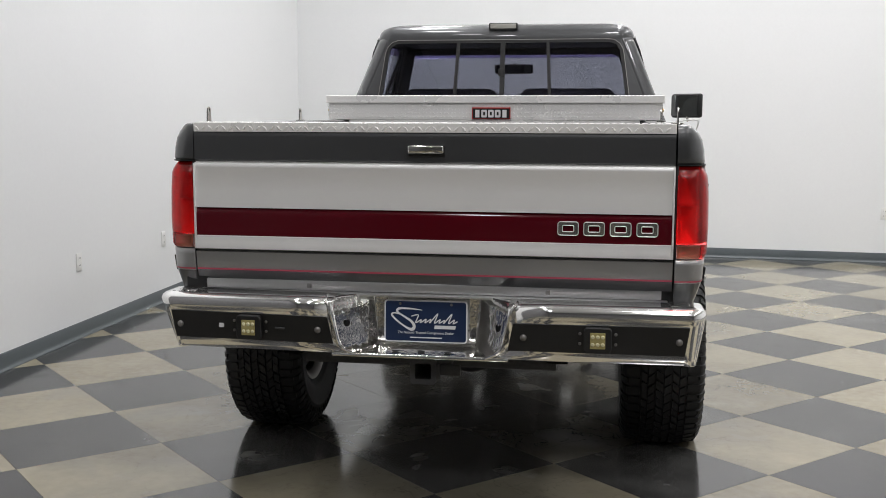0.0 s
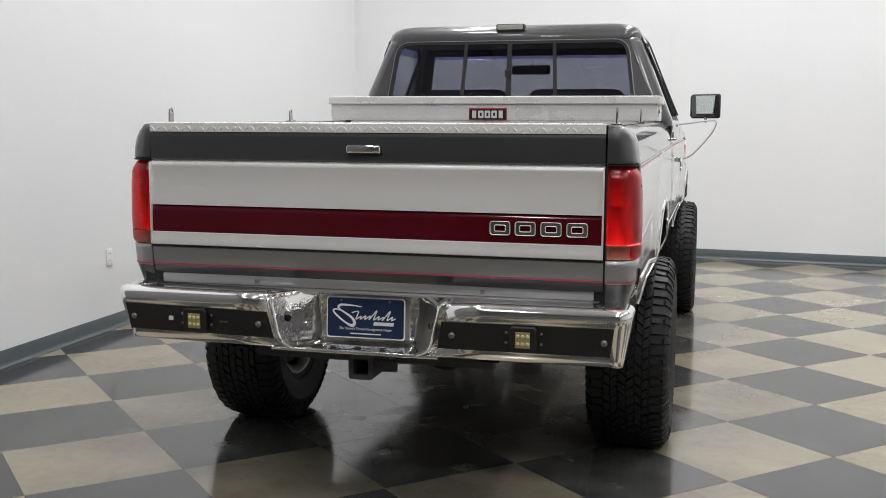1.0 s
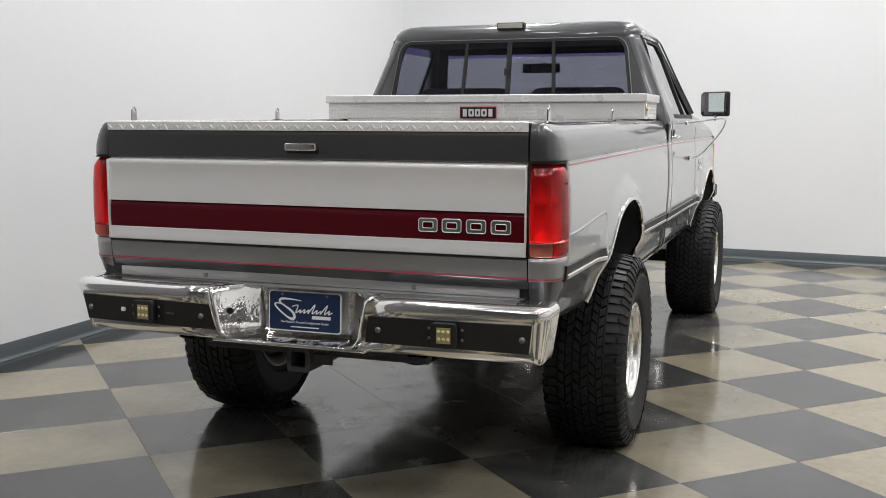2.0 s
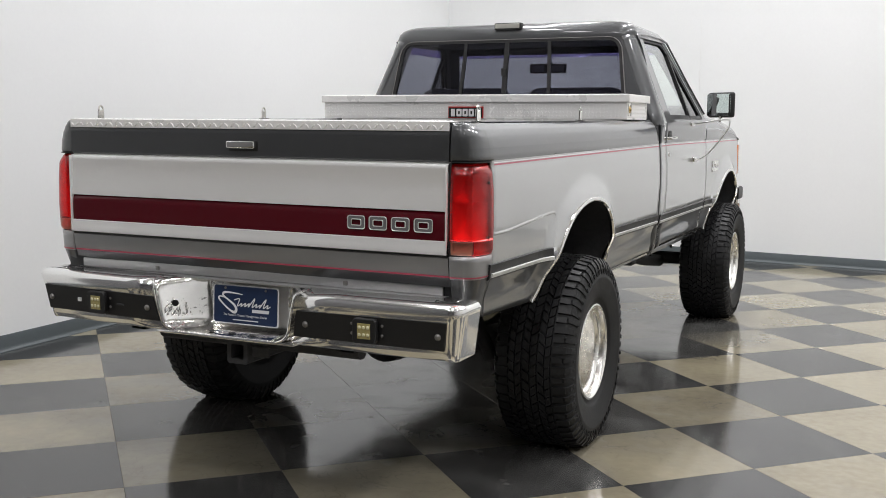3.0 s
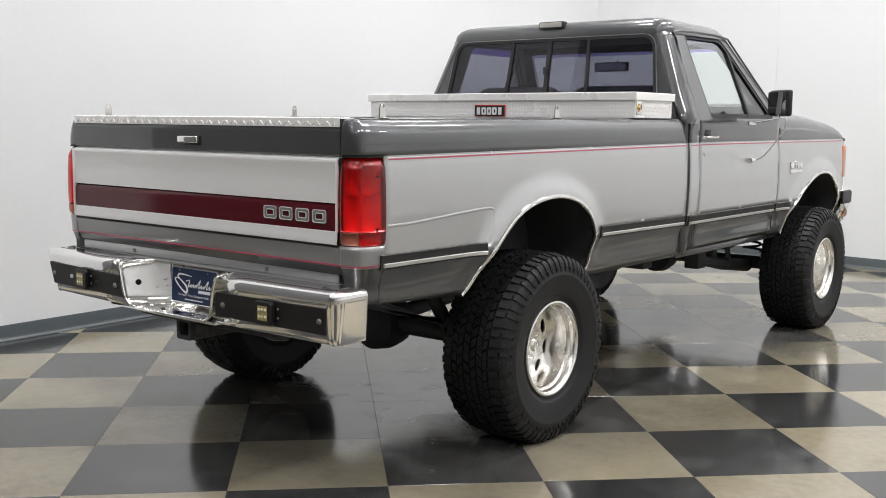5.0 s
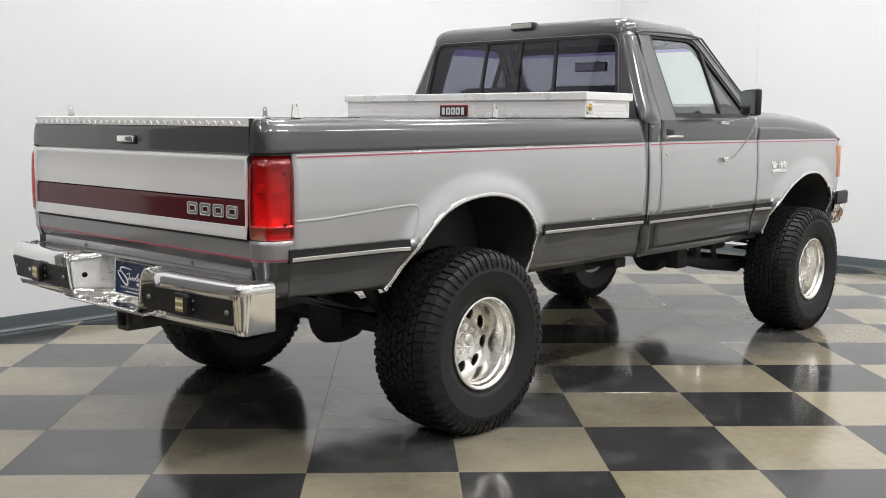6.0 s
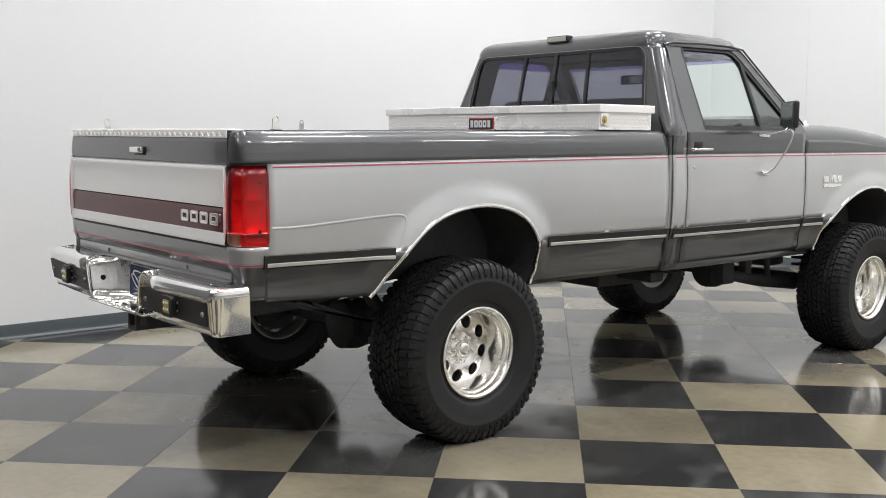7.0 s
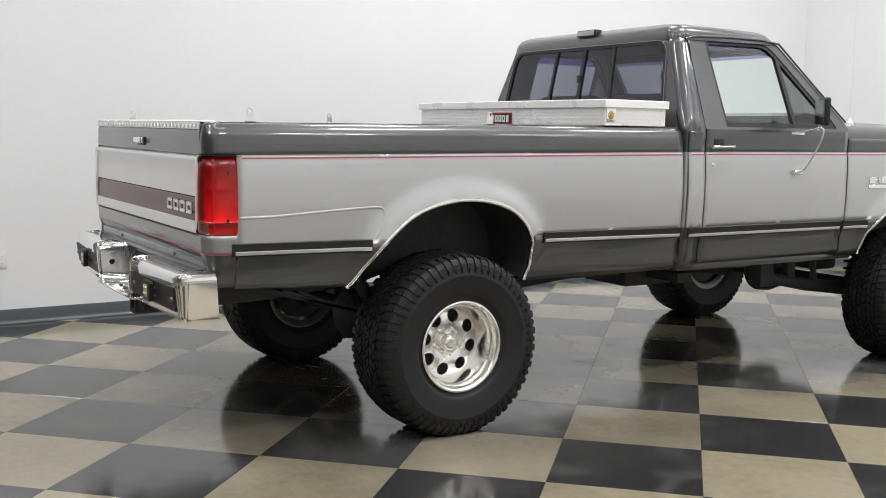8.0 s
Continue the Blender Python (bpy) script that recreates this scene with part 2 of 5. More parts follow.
def part(name, bm, material, parent=None, label="", smooth=True):
    """Links a bmesh as one mesh object, under a thing or a part."""
    me = bpy.data.meshes.new(name)
    bm.to_mesh(me)
    bm.free()
    for m in (material if isinstance(material, (list, tuple)) else [material]):
        me.materials.append(m)
    ob = new(name, me)
    finish(ob, smooth)
    if parent is not None:
        ob.parent = parent
        ob.matrix_parent_inverse = parent.matrix_world.inverted()
    if label:
        ob["label"] = label
    return ob


def thicken(ob, t, offset=-1.0):
    s = ob.modifiers.new("thickness", "SOLIDIFY")
    s.thickness, s.offset = t, offset
    return ob


def box(bm, x0, x1, y0, y1, z0, z1, bevel=0.0, seg=2, mat=0):
    vs = [bm.verts.new((x, y, z)) for x in (x0, x1) for y in (y0, y1) for z in (z0, z1)]
    fs = [bm.faces.new([vs[i] for i in f]) for f in ((0, 1, 3, 2), (4, 6, 7, 5), (0, 4, 5, 1), (2, 3, 7, 6), (0, 2, 6, 4), (1, 5, 7, 3))]
    for f in fs:
        f.material_index = mat
    if bevel:
        es = list({e for f in fs for e in f.edges})
        r = bmesh.ops.bevel(bm, geom=es, offset=bevel, segments=seg, affect="EDGES", profile=0.5)
        for f in r["faces"]:
            f.material_index = mat
    return vs


def box_bm(*a, **k):
    bm = bmesh.new()
    box(bm, *a, **k)
    return bm


def grid(bm, rows, mat=0, out=None, closed=False):
    """Faces over rows of points; with out, turned to face away from that place."""
    vs = [[bm.verts.new(p) for p in r] for r in rows]
    fs = []
    n = len(vs[0])
    for a, b in zip(vs, vs[1:]):
        for i in range(n if closed else n - 1):
            j = (i + 1) % n
            quad = [a[i], a[j], b[j], b[i]]
            if len({tuple(round(c, 6) for c in v.co) for v in quad}) < 4:
                seen, keep = set(), []
                for v in quad:
                    k = tuple(round(c, 6) for c in v.co)
                    if k not in seen:
                        seen.add(k)
                        keep.append(v)
                quad = keep
            if len(quad) > 2:
                f = bm.faces.new(quad)
                f.material_index = mat
                fs.append(f)
    if out is not None:
        total = 0.0
        for f in fs:
            f.normal_update()
            total += f.normal.dot(f.calc_center_median() - Vector(out)) * f.calc_area()
        if total < 0:
            bmesh.ops.reverse_faces(bm, faces=fs)
    return vs


def mirrored(bm):
    for v in bm.verts:
        v.co.x = -v.co.x
    bmesh.ops.reverse_faces(bm, faces=bm.faces[:])
    return bm


def weld(bm, d=0.0004):
    bmesh.ops.remove_doubles(bm, verts=bm.verts[:], dist=d)
    return bm


def tube(bm, pts, r, seg=10, mat=0, cap=True):
    pts = [Vector(p) for p in pts]
    rings, ref = [], None
    for i, p in enumerate(pts):
        d = (pts[min(i + 1, len(pts) - 1)] - pts[max(i - 1, 0)]).normalized()
        if ref is None:
            ref = Vector((0, 0, 1)) if abs(d.z) < 0.9 else Vector((1, 0, 0))
        u = d.cross(ref).normalized()
        w = u.cross(d).normalized()
        ref = w
        rr = r[i] if isinstance(r, (list, tuple)) else r
        rings.append([p + (u * math.cos(a) + w * math.sin(a)) * rr for a in [2 * math.pi * k / seg for k in range(seg)]])
    vs = grid(bm, rings, mat, closed=True)
    if cap:
        for ring in (vs[0], vs[-1]):
            try:
                bm.faces.new(ring).material_index = mat
            except ValueError:
                pass
    return bm


def tube_bm(*a, **k):
    return tube(bmesh.new(), *a, **k)


def lathe(bm, profile, centre=(0, 0, 0), axis="x", seg=64, mat=0):
    """Turns (radius, along) pairs about an axis through centre."""
    rows = []
    for k in range(seg):
        a = 2 * math.pi * k / seg
        c, s = math.cos(a), math.sin(a)
        row = []
        for r, h in profile:
            q = (h, r * c, r * s) if axis == "x" else (r * c, h, r * s) if axis == "y" else (r * c, r * s, h)
            row.append(tuple(q[i] + centre[i] for i in range(3)))
        rows.append(row)
    rows.append(rows[0])
    grid(bm, rows, mat)
    return weld(bm, 0.00005)


def rounded(x0, x1, z0, z1, r, per=6):
    """A closed loop round a rectangle with rounded corners, (x, z) pairs; r may be four radii: bl, br, tr, tl."""
    rs = r if isinstance(r, (list, tuple)) else (r,) * 4
    pts = []
    for (cx, cz, a0, rr) in ((x0, z0, 180, rs[0]), (x1, z0, 270, rs[1]), (x1, z1, 0, rs[2]), (x0, z1, 90, rs[3])):
        sx, sz = (1 if cx == x0 else -1), (1 if cz == z0 else -1)
        for k in range(per + 1):
            a = radians(a0 + 90 * k / per)
            pts.append((cx + sx * rr + rr * math.cos(a), cz + sz * rr + rr * math.sin(a)))
    return pts


def resample(loop, n):
    """n points evenly along a closed loop, beginning with its first point."""
    pts = [Vector((*p, 0)) for p in loop]
    pts.append(pts[0])
    acc = [0.0]
    for a, b in zip(pts, pts[1:]):
        acc.append(acc[-1] + (b - a).length)
    out = []
    for k in range(n):
        s = acc[-1] * k / n
        i = max(j for j in range(len(acc) - 1) if acc[j] <= s + 1e-9)
        f = (s - acc[i]) / max(1e-9, acc[i + 1] - acc[i])
        q = pts[i].lerp(pts[i + 1], f)
        out.append((q.x, q.y))
    return out


def ring_plate(bm, outer, inner, place, t, mat=0):
    """A plate with a hole: loops of as many points each, set in space by place(a, b, depth)."""
    front = [[place(*p, 0.0) for p in outer], [place(*p, 0.0) for p in inner], [place(*p, t) for p in inner], [place(*p, t) for p in outer],
             [place(*p, 0.0) for p in outer]]
    grid(bm, front, mat, closed=True)
    return weld(bm)


def plate(bm, loop, place, t, mat=0):
    a = [bm.verts.new(place(*p, 0.0)) for p in loop]
    b = [bm.verts.new(place(*p, t)) for p in loop]
    bm.faces.new(a).material_index = mat
    bm.faces.new(b[::-1]).material_index = mat
    for i in range(len(a)):
        j = (i + 1) % len(a)
        bm.faces.new((a[j], a[i], b[i], b[j])).material_index = mat
    bmesh.ops.recalc_face_normals(bm, faces=bm.faces[:])
    return bm


def lerp_table(t, table):
    """Piecewise linear reading of (key, value) pairs."""
    if t <= table[0][0]:
        return table[0][1]
    for (a, va), (b, vb) in zip(table, table[1:]):
        if t <= b:
            return va + (vb - va) * (t - a) / max(1e-9, b - a)
    return table[-1][1]


def smooth_line(pts, per=5):
    """A Catmull-Rom line through the points."""
    out = []
    n = len(pts)
    for i in range(n - 1):
        p = [Vector(pts[max(0, min(n - 1, i + k))]) for k in (-1, 0, 1, 2)]
        for k in range(per):
            t = k / per
            out.append(tuple(0.5 * (2 * p[1] + (p[2] - p[0]) * t + (2 * p[0] - 5 * p[1] + 4 * p[2] - p[3]) * t * t
                                    + (3 * p[1] - p[0] - 3 * p[2] + p[3]) * t ** 3)))
    out.append(tuple(pts[-1]))
    return out


def lozenges(bm, origin, u, v, nu, nv, step, up, mat=0, long=0.0125, wide=0.0035, high=0.0016):
    """Raised bars of a tread plate, turned this way and that in turn."""
    o, u, v, up = Vector(origin), Vector(u).normalized(), Vector(v).normalized(), Vector(up).normalized()
    for i in range(nu):
        for j in range(nv):
            c = o + u * ((i + 0.5) * step) + v * ((j + 0.5) * step)
            a = (u + v).normalized() if (i + j) % 2 else (u - v).normalized()
            b = a.cross(up).normalized()
            ring = [c + a * long, c + b * wide + a * long * 0.3, c + b * wide - a * long * 0.3, c - a * long, c - b * wide - a * long * 0.3, c - b * wide + a * long * 0.3]
            lo = [bm.verts.new(p) for p in ring]
            hi = [bm.verts.new(c + (p - c) * 0.6 + up * high) for p in ring]
            for k in range(6):
                bm.faces.new((lo[k], lo[(k + 1) % 6], hi[(k + 1) % 6], hi[k])).material_index = mat
            bm.faces.new(hi).material_index = mat


def thing(name, label, category, group="", at=(0, 0, 0)):
    e = new(name)
    e.location = at
    bpy.context.view_layer.update()
    return tagged(e, label, category, group)


# ---- the room ----
W = 0.5
NW, NE, SE, SW = Vector((-2.87, 8.10, 0)), Vector((7.6, 7.05, 0)), Vector((7.6, -15.0, 0)), Vector((-2.275, -15.0, 0))


def outward(a, b):
    d = (b - a).normalized()
    return Vector((-d.y, d.x, 0))


def wall(name, a, b, mat=M_WALL, label="smooth white painted studio wall"):
    """An upright slab from corner to corner, its inner face on the line."""
    n, d = outward(a, b) * W, (b - a).normalized() * W
    bm = bmesh.new()
    plate(bm, [(p.x, p.y) for p in (a, b, b + n + d, a + n)], lambda x, y, h: (x, y, h - 0.3), ROOM_H + 0.3)
    return tagged(part(name, bm, mat, smooth=False), label, "wall", kind="structure")


BEND = SW.lerp(NW, (-1.6 - SW.y) / (NW.y - SW.y))      # south of here the unseen wall is dark, to dim the gate's reflections
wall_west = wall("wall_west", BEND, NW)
wall_west_end = wall("wall_west_end", SW, BEND, M_WALL_DIMMED, "unseen dark grey wall that dims the gate's reflections")
wall_north = wall("wall_north", NW, NE)
wall_east = wall("wall_east", NE, SE)
wall_south = wall("wall_south", SE, SW, M_WALL_DIMMED, "unseen dark grey end wall that dims the rear reflections")
ceiling = tagged(part("ceiling", box_bm(ROOM_X0 - W, ROOM_X1 + W, ROOM_Y0 - W, ROOM_Y1 + W, ROOM_H, ROOM_H + 0.2), M_CEIL, smooth=False),
                 "plain off-white ceiling with rows of light fixtures", "ceiling", kind="structure")
floor = tagged(part("floor", box_bm(ROOM_X0 - W, ROOM_X1 + W, ROOM_Y0 - W, ROOM_Y1 + W, -0.28, -0.006), M_JOINT, smooth=False),
               "glossy checkered floor of beige and charcoal tiles", "floor", kind="structure")


def baseboard(name, a, b, inward):
    """Dark rubber cove base: an upright strip with a rounded top and a toe that curves out over the floor."""
    a, b, n = Vector((*a, 0)), Vector((*b, 0)), Vector((*inward, 0))
    prof = [(0.0, 0.100), (0.004, 0.099), (0.006, 0.095), (0.006, 0.030), (0.009, 0.016), (0.016, 0.007), (0.024, 0.003), (0.024, 0.0)]
    bm = bmesh.new()
    grid(bm, [[p + n * d + Vector((0, 0, z)) for d, z in prof] for p in (a, b)], out=(a + b) / 2 - n * 0.2)
    return tagged(part(name, bm, M_BASE), "dark grey rubber cove base along the wall foot", "baseboard", kind="structure")


for k, (p, q) in enumerate(((SW, NW), (NW, NE), (NE, SE), (SE, SW))):
    baseboard("baseboard_%d" % (k + 1), p.xy, q.xy, -outward(p, q).xy)


def light_fixture(watts):
    """A high-bay ceiling fixture: white housing with an area lamp in its open underside."""
    e = thing("ceiling_light", "white rectangular high-bay ceiling light fixture", "ceiling light", "ceiling lights")
    bm = bmesh.new()
    ring_plate(bm, resample(rounded(-0.24, 0.24, -0.62, 0.62, 0.02), 48), resample(rounded(-0.21, 0.21, -0.59, 0.59, 0.01), 48),
               lambda a, b, d: (a, b, d - 0.12), 0.1)
    part("housing", bm, M_PLATE_WALL, e)
    part("back_tray", box_bm(-0.24, 0.24, -0.62, 0.62, -0.02, -0.001), M_PLATE_WALL, e)
    lamp = bpy.data.lights.new("tube_lamp", "AREA")
    lamp.shape, lamp.size, lamp.size_y, lamp.energy = "RECTANGLE", 0.40, 1.16, watts
    lamp.color = (0.99, 0.98, 1.0)
    ob = new("tube_lamp", lamp)
    ob.location = (0, 0, -0.06)
    ob.parent = e
    return e


for lx, ly, watts in LAMPS:
    light_fixture(watts).matrix_basis = pose(lx, ly, ROOM_H)


def outlet(x, y, z, turn):
    """A wall socket: bevelled cover plate, two socket faces with slots, one screw."""
    e = thing("wall_outlet", "white plastic electrical outlet plate on the white wall", "outlet", "wall outlets")
    bm = box_bm(-0.036, 0.036, -0.007, 0, -0.058, 0.058, bevel=0.003)
    part("cover_plate", bm, M_PLATE_WALL, e)
    for dz in (-0.024, 0.024):
        bm = bmesh.new()
        plate(bm, rounded(-0.017, 0.017, dz - 0.014, dz + 0.014, 0.009), lambda a, b, d: (a, -0.0085 + d, b), 0.002)
        part("socket", bm, M_PLATE_WALL, e)
        bm = bmesh.new()
        for dx in (-0.007, 0.007):
            box(bm, dx - 0.0012, dx + 0.0012, -0.0092, -0.0084, dz - 0.002, dz + 0.008)
        part("slots", bm, M_BLACK, e)
    e.matrix_basis = pose(x, y, z, 0, 0, turn)
    return e


def on_wall(a, b, s):
    """The place s metres along a wall, and its turn."""
    d = (b - a).normalized()
    p = a + d * s
    return p.x, p.y, math.degrees(math.atan2(d.y, d.x))


for s_along, z in ((17.732, 0.49), (19.112, 0.485), (14.832, 0.44)):
    ox, oy, turn = on_wall(SW, NW, s_along)
    outlet(ox, oy, z, turn)
ox, oy, turn = on_wall(NW, NE, 6.27)
outlet(ox, oy, 0.495, turn)

# ---- the pickup: x across, y forward from the tailgate ----
truck = thing("pickup_truck", "lifted two-tone dark grey and silver pickup truck with red tailgate stripe", "pickup truck")
MID = (0, 2.4, 1.0)      # a place inside the body
REAR_ARCH = smooth_line([(0.640, 0.690, 0), (0.675, 0.725, 0), (0.725, 0.790, 0), (0.815, 0.900, 0), (0.943, 0.998, 0), (1.11, 1.047, 0), (1.29, 1.049, 0),
                         (1.455, 1.000, 0), (1.556, 0.902, 0), (1.593, 0.770, 0), (1.580, 0.700, 0), (1.570, 0.672, 0)])
FRONT_ARCH = smooth_line([(4.045, 0.672, 0), (4.06, 0.72, 0), (4.11, 0.835, 0), (4.28, 0.955, 0), (4.48, 1.028, 0), (4.62, 1.043, 0), (4.76, 1.026, 0),
                          (4.91, 0.952, 0), (4.985, 0.85, 0), (5.0, 0.76, 0)])
Z_MOLD, Z_TWO = 0.885, 1.256     # foot of the silver, and the line between silver and dark grey
SIDE = [(0.655, -0.072), (0.665, -0.050), (0.685, -0.036), (0.71, -0.030), (0.75, -0.028), (0.772, -0.0275), (0.784, -0.0265), (0.80, -0.022), (0.82, -0.015), (0.845, -0.007), (0.87, 0.001), (0.95, 0.006), (1.05, 0.009),
        (1.15, 0.007), (1.22, 0.002), (1.246, -0.001), (1.256, -0.005), (1.264, -0.002), (1.30, -0.005), (1.335, -0.013), (1.358, -0.025), (1.373, -0.040), (1.381, -0.056), (1.384, -0.075)]


def rake(y, z):
    """The belt of the body rises a little towards the front."""
    return z + 0.008 * min(max(y, 0), 2.9) * min(1.0, max(0.0, (z - 0.9) / 0.35))


def arch_height(arch, y):
    best = None
    for (a, za, _), (b, zb, _) in zip(arch, arch[1:]):
        if min(a, b) - 1e-9 <= y <= max(a, b) + 1e-9 and abs(b - a) > 1e-9:
            z = za + (zb - za) * (y - a) / (b - a)
            best = z if best is None else max(best, z)
    return best


def arch_edge(arch, z, first):
    """Where the arch crosses a height, on its rear (first) or front flank."""
    top = max(range(len(arch)), key=lambda i: arch[i][1])
    run = arch[:top + 1] if first else arch[top:][::-1]
    table = sorted((p[1], p[0]) for p in run)
    return lerp_table(z, table)


def flare(y, z):
    """How far the pressed wheel flares stand out."""
    d = min(math.hypot(y - p[0], z - p[1]) for arch in (REAR_ARCH, FRONT_ARCH) for p in arch)
    t = min(1.0, d / 0.115)
    return 0.028 * (1 - t * t * (3 - 2 * t)) * min(1.0, max(0.0, (z - 0.70) / 0.15))


CAB_SIDE = [p for p in SIDE if p[0] < 1.27] + [(1.30, -0.001), (1.345, 0.0005), (1.365, -0.001), (1.385, -0.0045), (1.41, -0.0128), (1.43, -0.0205)]


def side_x(y, z):
    return 0.938 + lerp_table(z, SIDE if y < 2.56 else CAB_SIDE) + flare(y, z)


def side_point(y, z):
    return (side_x(y, z), y, rake(y, z))


def levels(z0, z1, step=0.022):
    n = max(2, int(math.ceil((z1 - z0) / step)))
    zs = [z0 + (z1 - z0) * k / n for k in range(n + 1)]
    return sorted(set(round(q, 5) for q in zs + [q for q, _ in SIDE if z0 < q < z1]))


def span(y0, y1, step=0.03):
    n = max(1, int(math.ceil((y1 - y0) / step)))
    return [y0 + (y1 - y0) * k / n for k in range(n + 1)]


def side_panel(y0, y1, top, arch=None, foot=lambda y: 0.66):
    """One pressed outer panel from y0 to y1: lower dark, silver and upper dark zones, cut by the wheel arch."""
    bm = bmesh.new()
    ys = span(y0, y1)
    # upper, dark
    reach = top if callable(top) else (lambda y: top)
    steps = [(q - Z_TWO) / (reach(y0) - Z_TWO) for q in levels(Z_TWO, reach(y0))]
    grid(bm, [[side_point(y, Z_TWO + (reach(y) - Z_TWO) * f) for f in steps] for y in ys], 0, MID)
    # silver, down to the arch
    extra = []
    if arch:
        a, b = arch_edge(arch, Z_MOLD, True), arch_edge(arch, Z_MOLD, False)
        extra = [y for y in [a, a + 0.004, a + 0.012, b, b - 0.002, b - 0.006, b - 0.014, b - 0.026] if y0 < y < y1]
    ym = sorted(set(round(y, 5) for y in ys + extra))
    rows = []
    for y in ym:
        low = Z_MOLD
        if arch and a <= y <= b:
            low = max(low, arch_height(arch, y) or low)
        rows.append([side_point(y, low + (Z_TWO - low) * k / 16) for k in range(17)])
    grid(bm, rows, 1, MID)
    # lower, dark
    def low_rows(left, right):
        rows = []
        n = max(2, int((y1 - y0) / 0.05))
        for k in range(9):
            f = k / 8
            za, zb = foot(left(Z_MOLD)), foot(right(Z_MOLD))
            row = []
            for i in range(n + 1):
                g = i / n
                z = (za + (zb - za) * g) * (1 - f) + Z_MOLD * f
                y = left(z) + (right(z) - left(z)) * g
                row.append(side_point(y, z))
            rows.append(row)
        grid(bm, rows, 2, MID)
    if arch:
        if a > y0:
            low_rows(lambda z: y0, lambda z: arch_edge(arch, z, True))
        if b < y1:
            low_rows(lambda z: arch_edge(arch, z, False), lambda z: y1)
    else:
        low_rows(lambda z: y0, lambda z: y1)
    return weld(bm)


BODY_MATS = [M_DARK, M_SILVER, M_DARK]


def both(name, make, material, parent, label="", smooth=True, thick=0.0, skew=False):
    """The same part on both flanks."""
    made = []
    for flip in (False, True):
        bm = make()
        if flip:
            mirrored(bm)
        if skew:
            corner_skew(bm)
        ob = part(name, bm, material, parent, label, smooth)
        if thick:
            thicken(ob, thick)
        made.append(ob)
    return made


# the bed's outer sides, and their rounded rear corners
def corner_path():
    """Plan of the bed's rear corner, from the tailgate edge round to the flank, with its outward direction."""
    line = smooth_line([(0.838, 0.030, 0), (0.860, 0.0305, 0), (0.884, 0.034, 0), (0.905, 0.043, 0), (0.921, 0.058, 0), (0.930, 0.080, 0), (0.935, 0.110, 0), (0.938, 0.145, 0)], 3)
    pts = []
    for i, p in enumerate(line):
        a, b = line[max(0, i - 1)], line[min(len(line) - 1, i + 1)]
        t = Vector((b[0] - a[0], b[1] - a[1])).normalized()
        pts.append(((p[0], p[1]), (t.y, -t.x)))
    pts[-1] = (pts[-1][0], (1.0, 0.0))
    return pts


def corner_depth(z, x):
    """The top of the corner is rounded more tightly to the rear than on the flank."""
    d = lerp_table(z, SIDE)
    f = min(1.0, max(0.0, (x - 0.86) / 0.076))
    return d * (0.36 + 0.64 * f * f * (3 - 2 * f)) if z > 1.27 else d


def corner_sweep(bm, z0, z1, mat, proud=0.0, path=None):
    rows = []
    for (px, py), (nx, ny) in (path or corner_path()):
        row = []
        for z in levels(z0, z1):
            d = corner_depth(z, px) + proud
            row.append((px + nx * d, py + ny * d, rake(py, z)))
        rows.append(row)
    grid(bm, rows, mat, MID)


def corner_skew(bm):
    """Shears the rear corners like the gate, more on the left, to fit the camera's view."""
    for v in bm.verts:
        if v.co.y < 0.20:
            v.co.y -= (0.010 if v.co.x > 0 else 0.021) * v.co.x * min(1.0, (0.20 - v.co.y) / 0.1)
    return bm


def bed_foot(y):
    return lerp_table(y, [(0.0, 0.727), (0.66, 0.705), (1.58, 0.662), (2.54, 0.664)])


def bed_side():
    bm = side_panel(0.145, 2.545, 1.384, REAR_ARCH, bed_foot)
    corner_sweep(bm, Z_TWO, 1.384, 0)
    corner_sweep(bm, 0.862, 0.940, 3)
    corner_sweep(bm, 0.729, 0.862, 2)
    # inner cheek and top of the corner cap
    (px, py), (nx, ny) = corner_path()[0]
    cheek = [(px, py - corner_depth(z, px), rake(py, z)) for z in levels(Z_TWO, 1.384)]
    bm.faces.new([bm.verts.new(p) for p in cheek + [(px, 0.16, 1.384), (px, 0.16, Z_TWO)]])
    top = [(p[0] + n[0] * corner_depth(1.384, p[0]), p[1] + n[1] * corner_depth(1.384, p[0]), 1.384 + 0.0003) for p, n in corner_path()]
    bm.faces.new([bm.verts.new(p) for p in top + [(0.838, 0.145, 1.3845)]])
    return weld(bm)


both("bed_side", bed_side, BODY_MATS + [M_SILVER_SHADED], truck, "two-tone bed side with flared wheel arch", thick=0.008, skew=True)


def bed_rail():
    """Top of the bed wall, with a lip down its inner face, and the inner wall down to the bed floor."""
    bm = bmesh.new()
    prof = [(0.870, 1.384), (0.860, 1.386), (0.800, 1.386), (0.792, 1.380), (0.790, 1.330), (0.815, 1.325), (0.815, 1.09)]
    grid(bm, [[(x, y, rake(y, z)) for x, z in prof] for y in span(0.100, 2.545, 0.2)], out=(0.95, 1.2, 0.9))
    return bm


both("bed_rail", bed_rail, M_DARK, truck)
bm = box_bm(-0.57, 0.57, 0.10, 2.52, 0.90, 0.93)
for s in (-1, 1):
    for y0, y1 in ((0.10, 0.635), (1.60, 2.52)):
        box(bm, min(s * 0.5705, s * 0.905), max(s * 0.5705, s * 0.905), y0, y1, 0.90, 0.93, mat=1)
        box(bm, min(s * 0.813, s * 0.819), max(s * 0.813, s * 0.819), y0, y1, 0.93, 1.10)
part("bed_floor", bm, [M_DARK, M_UNDER], truck)
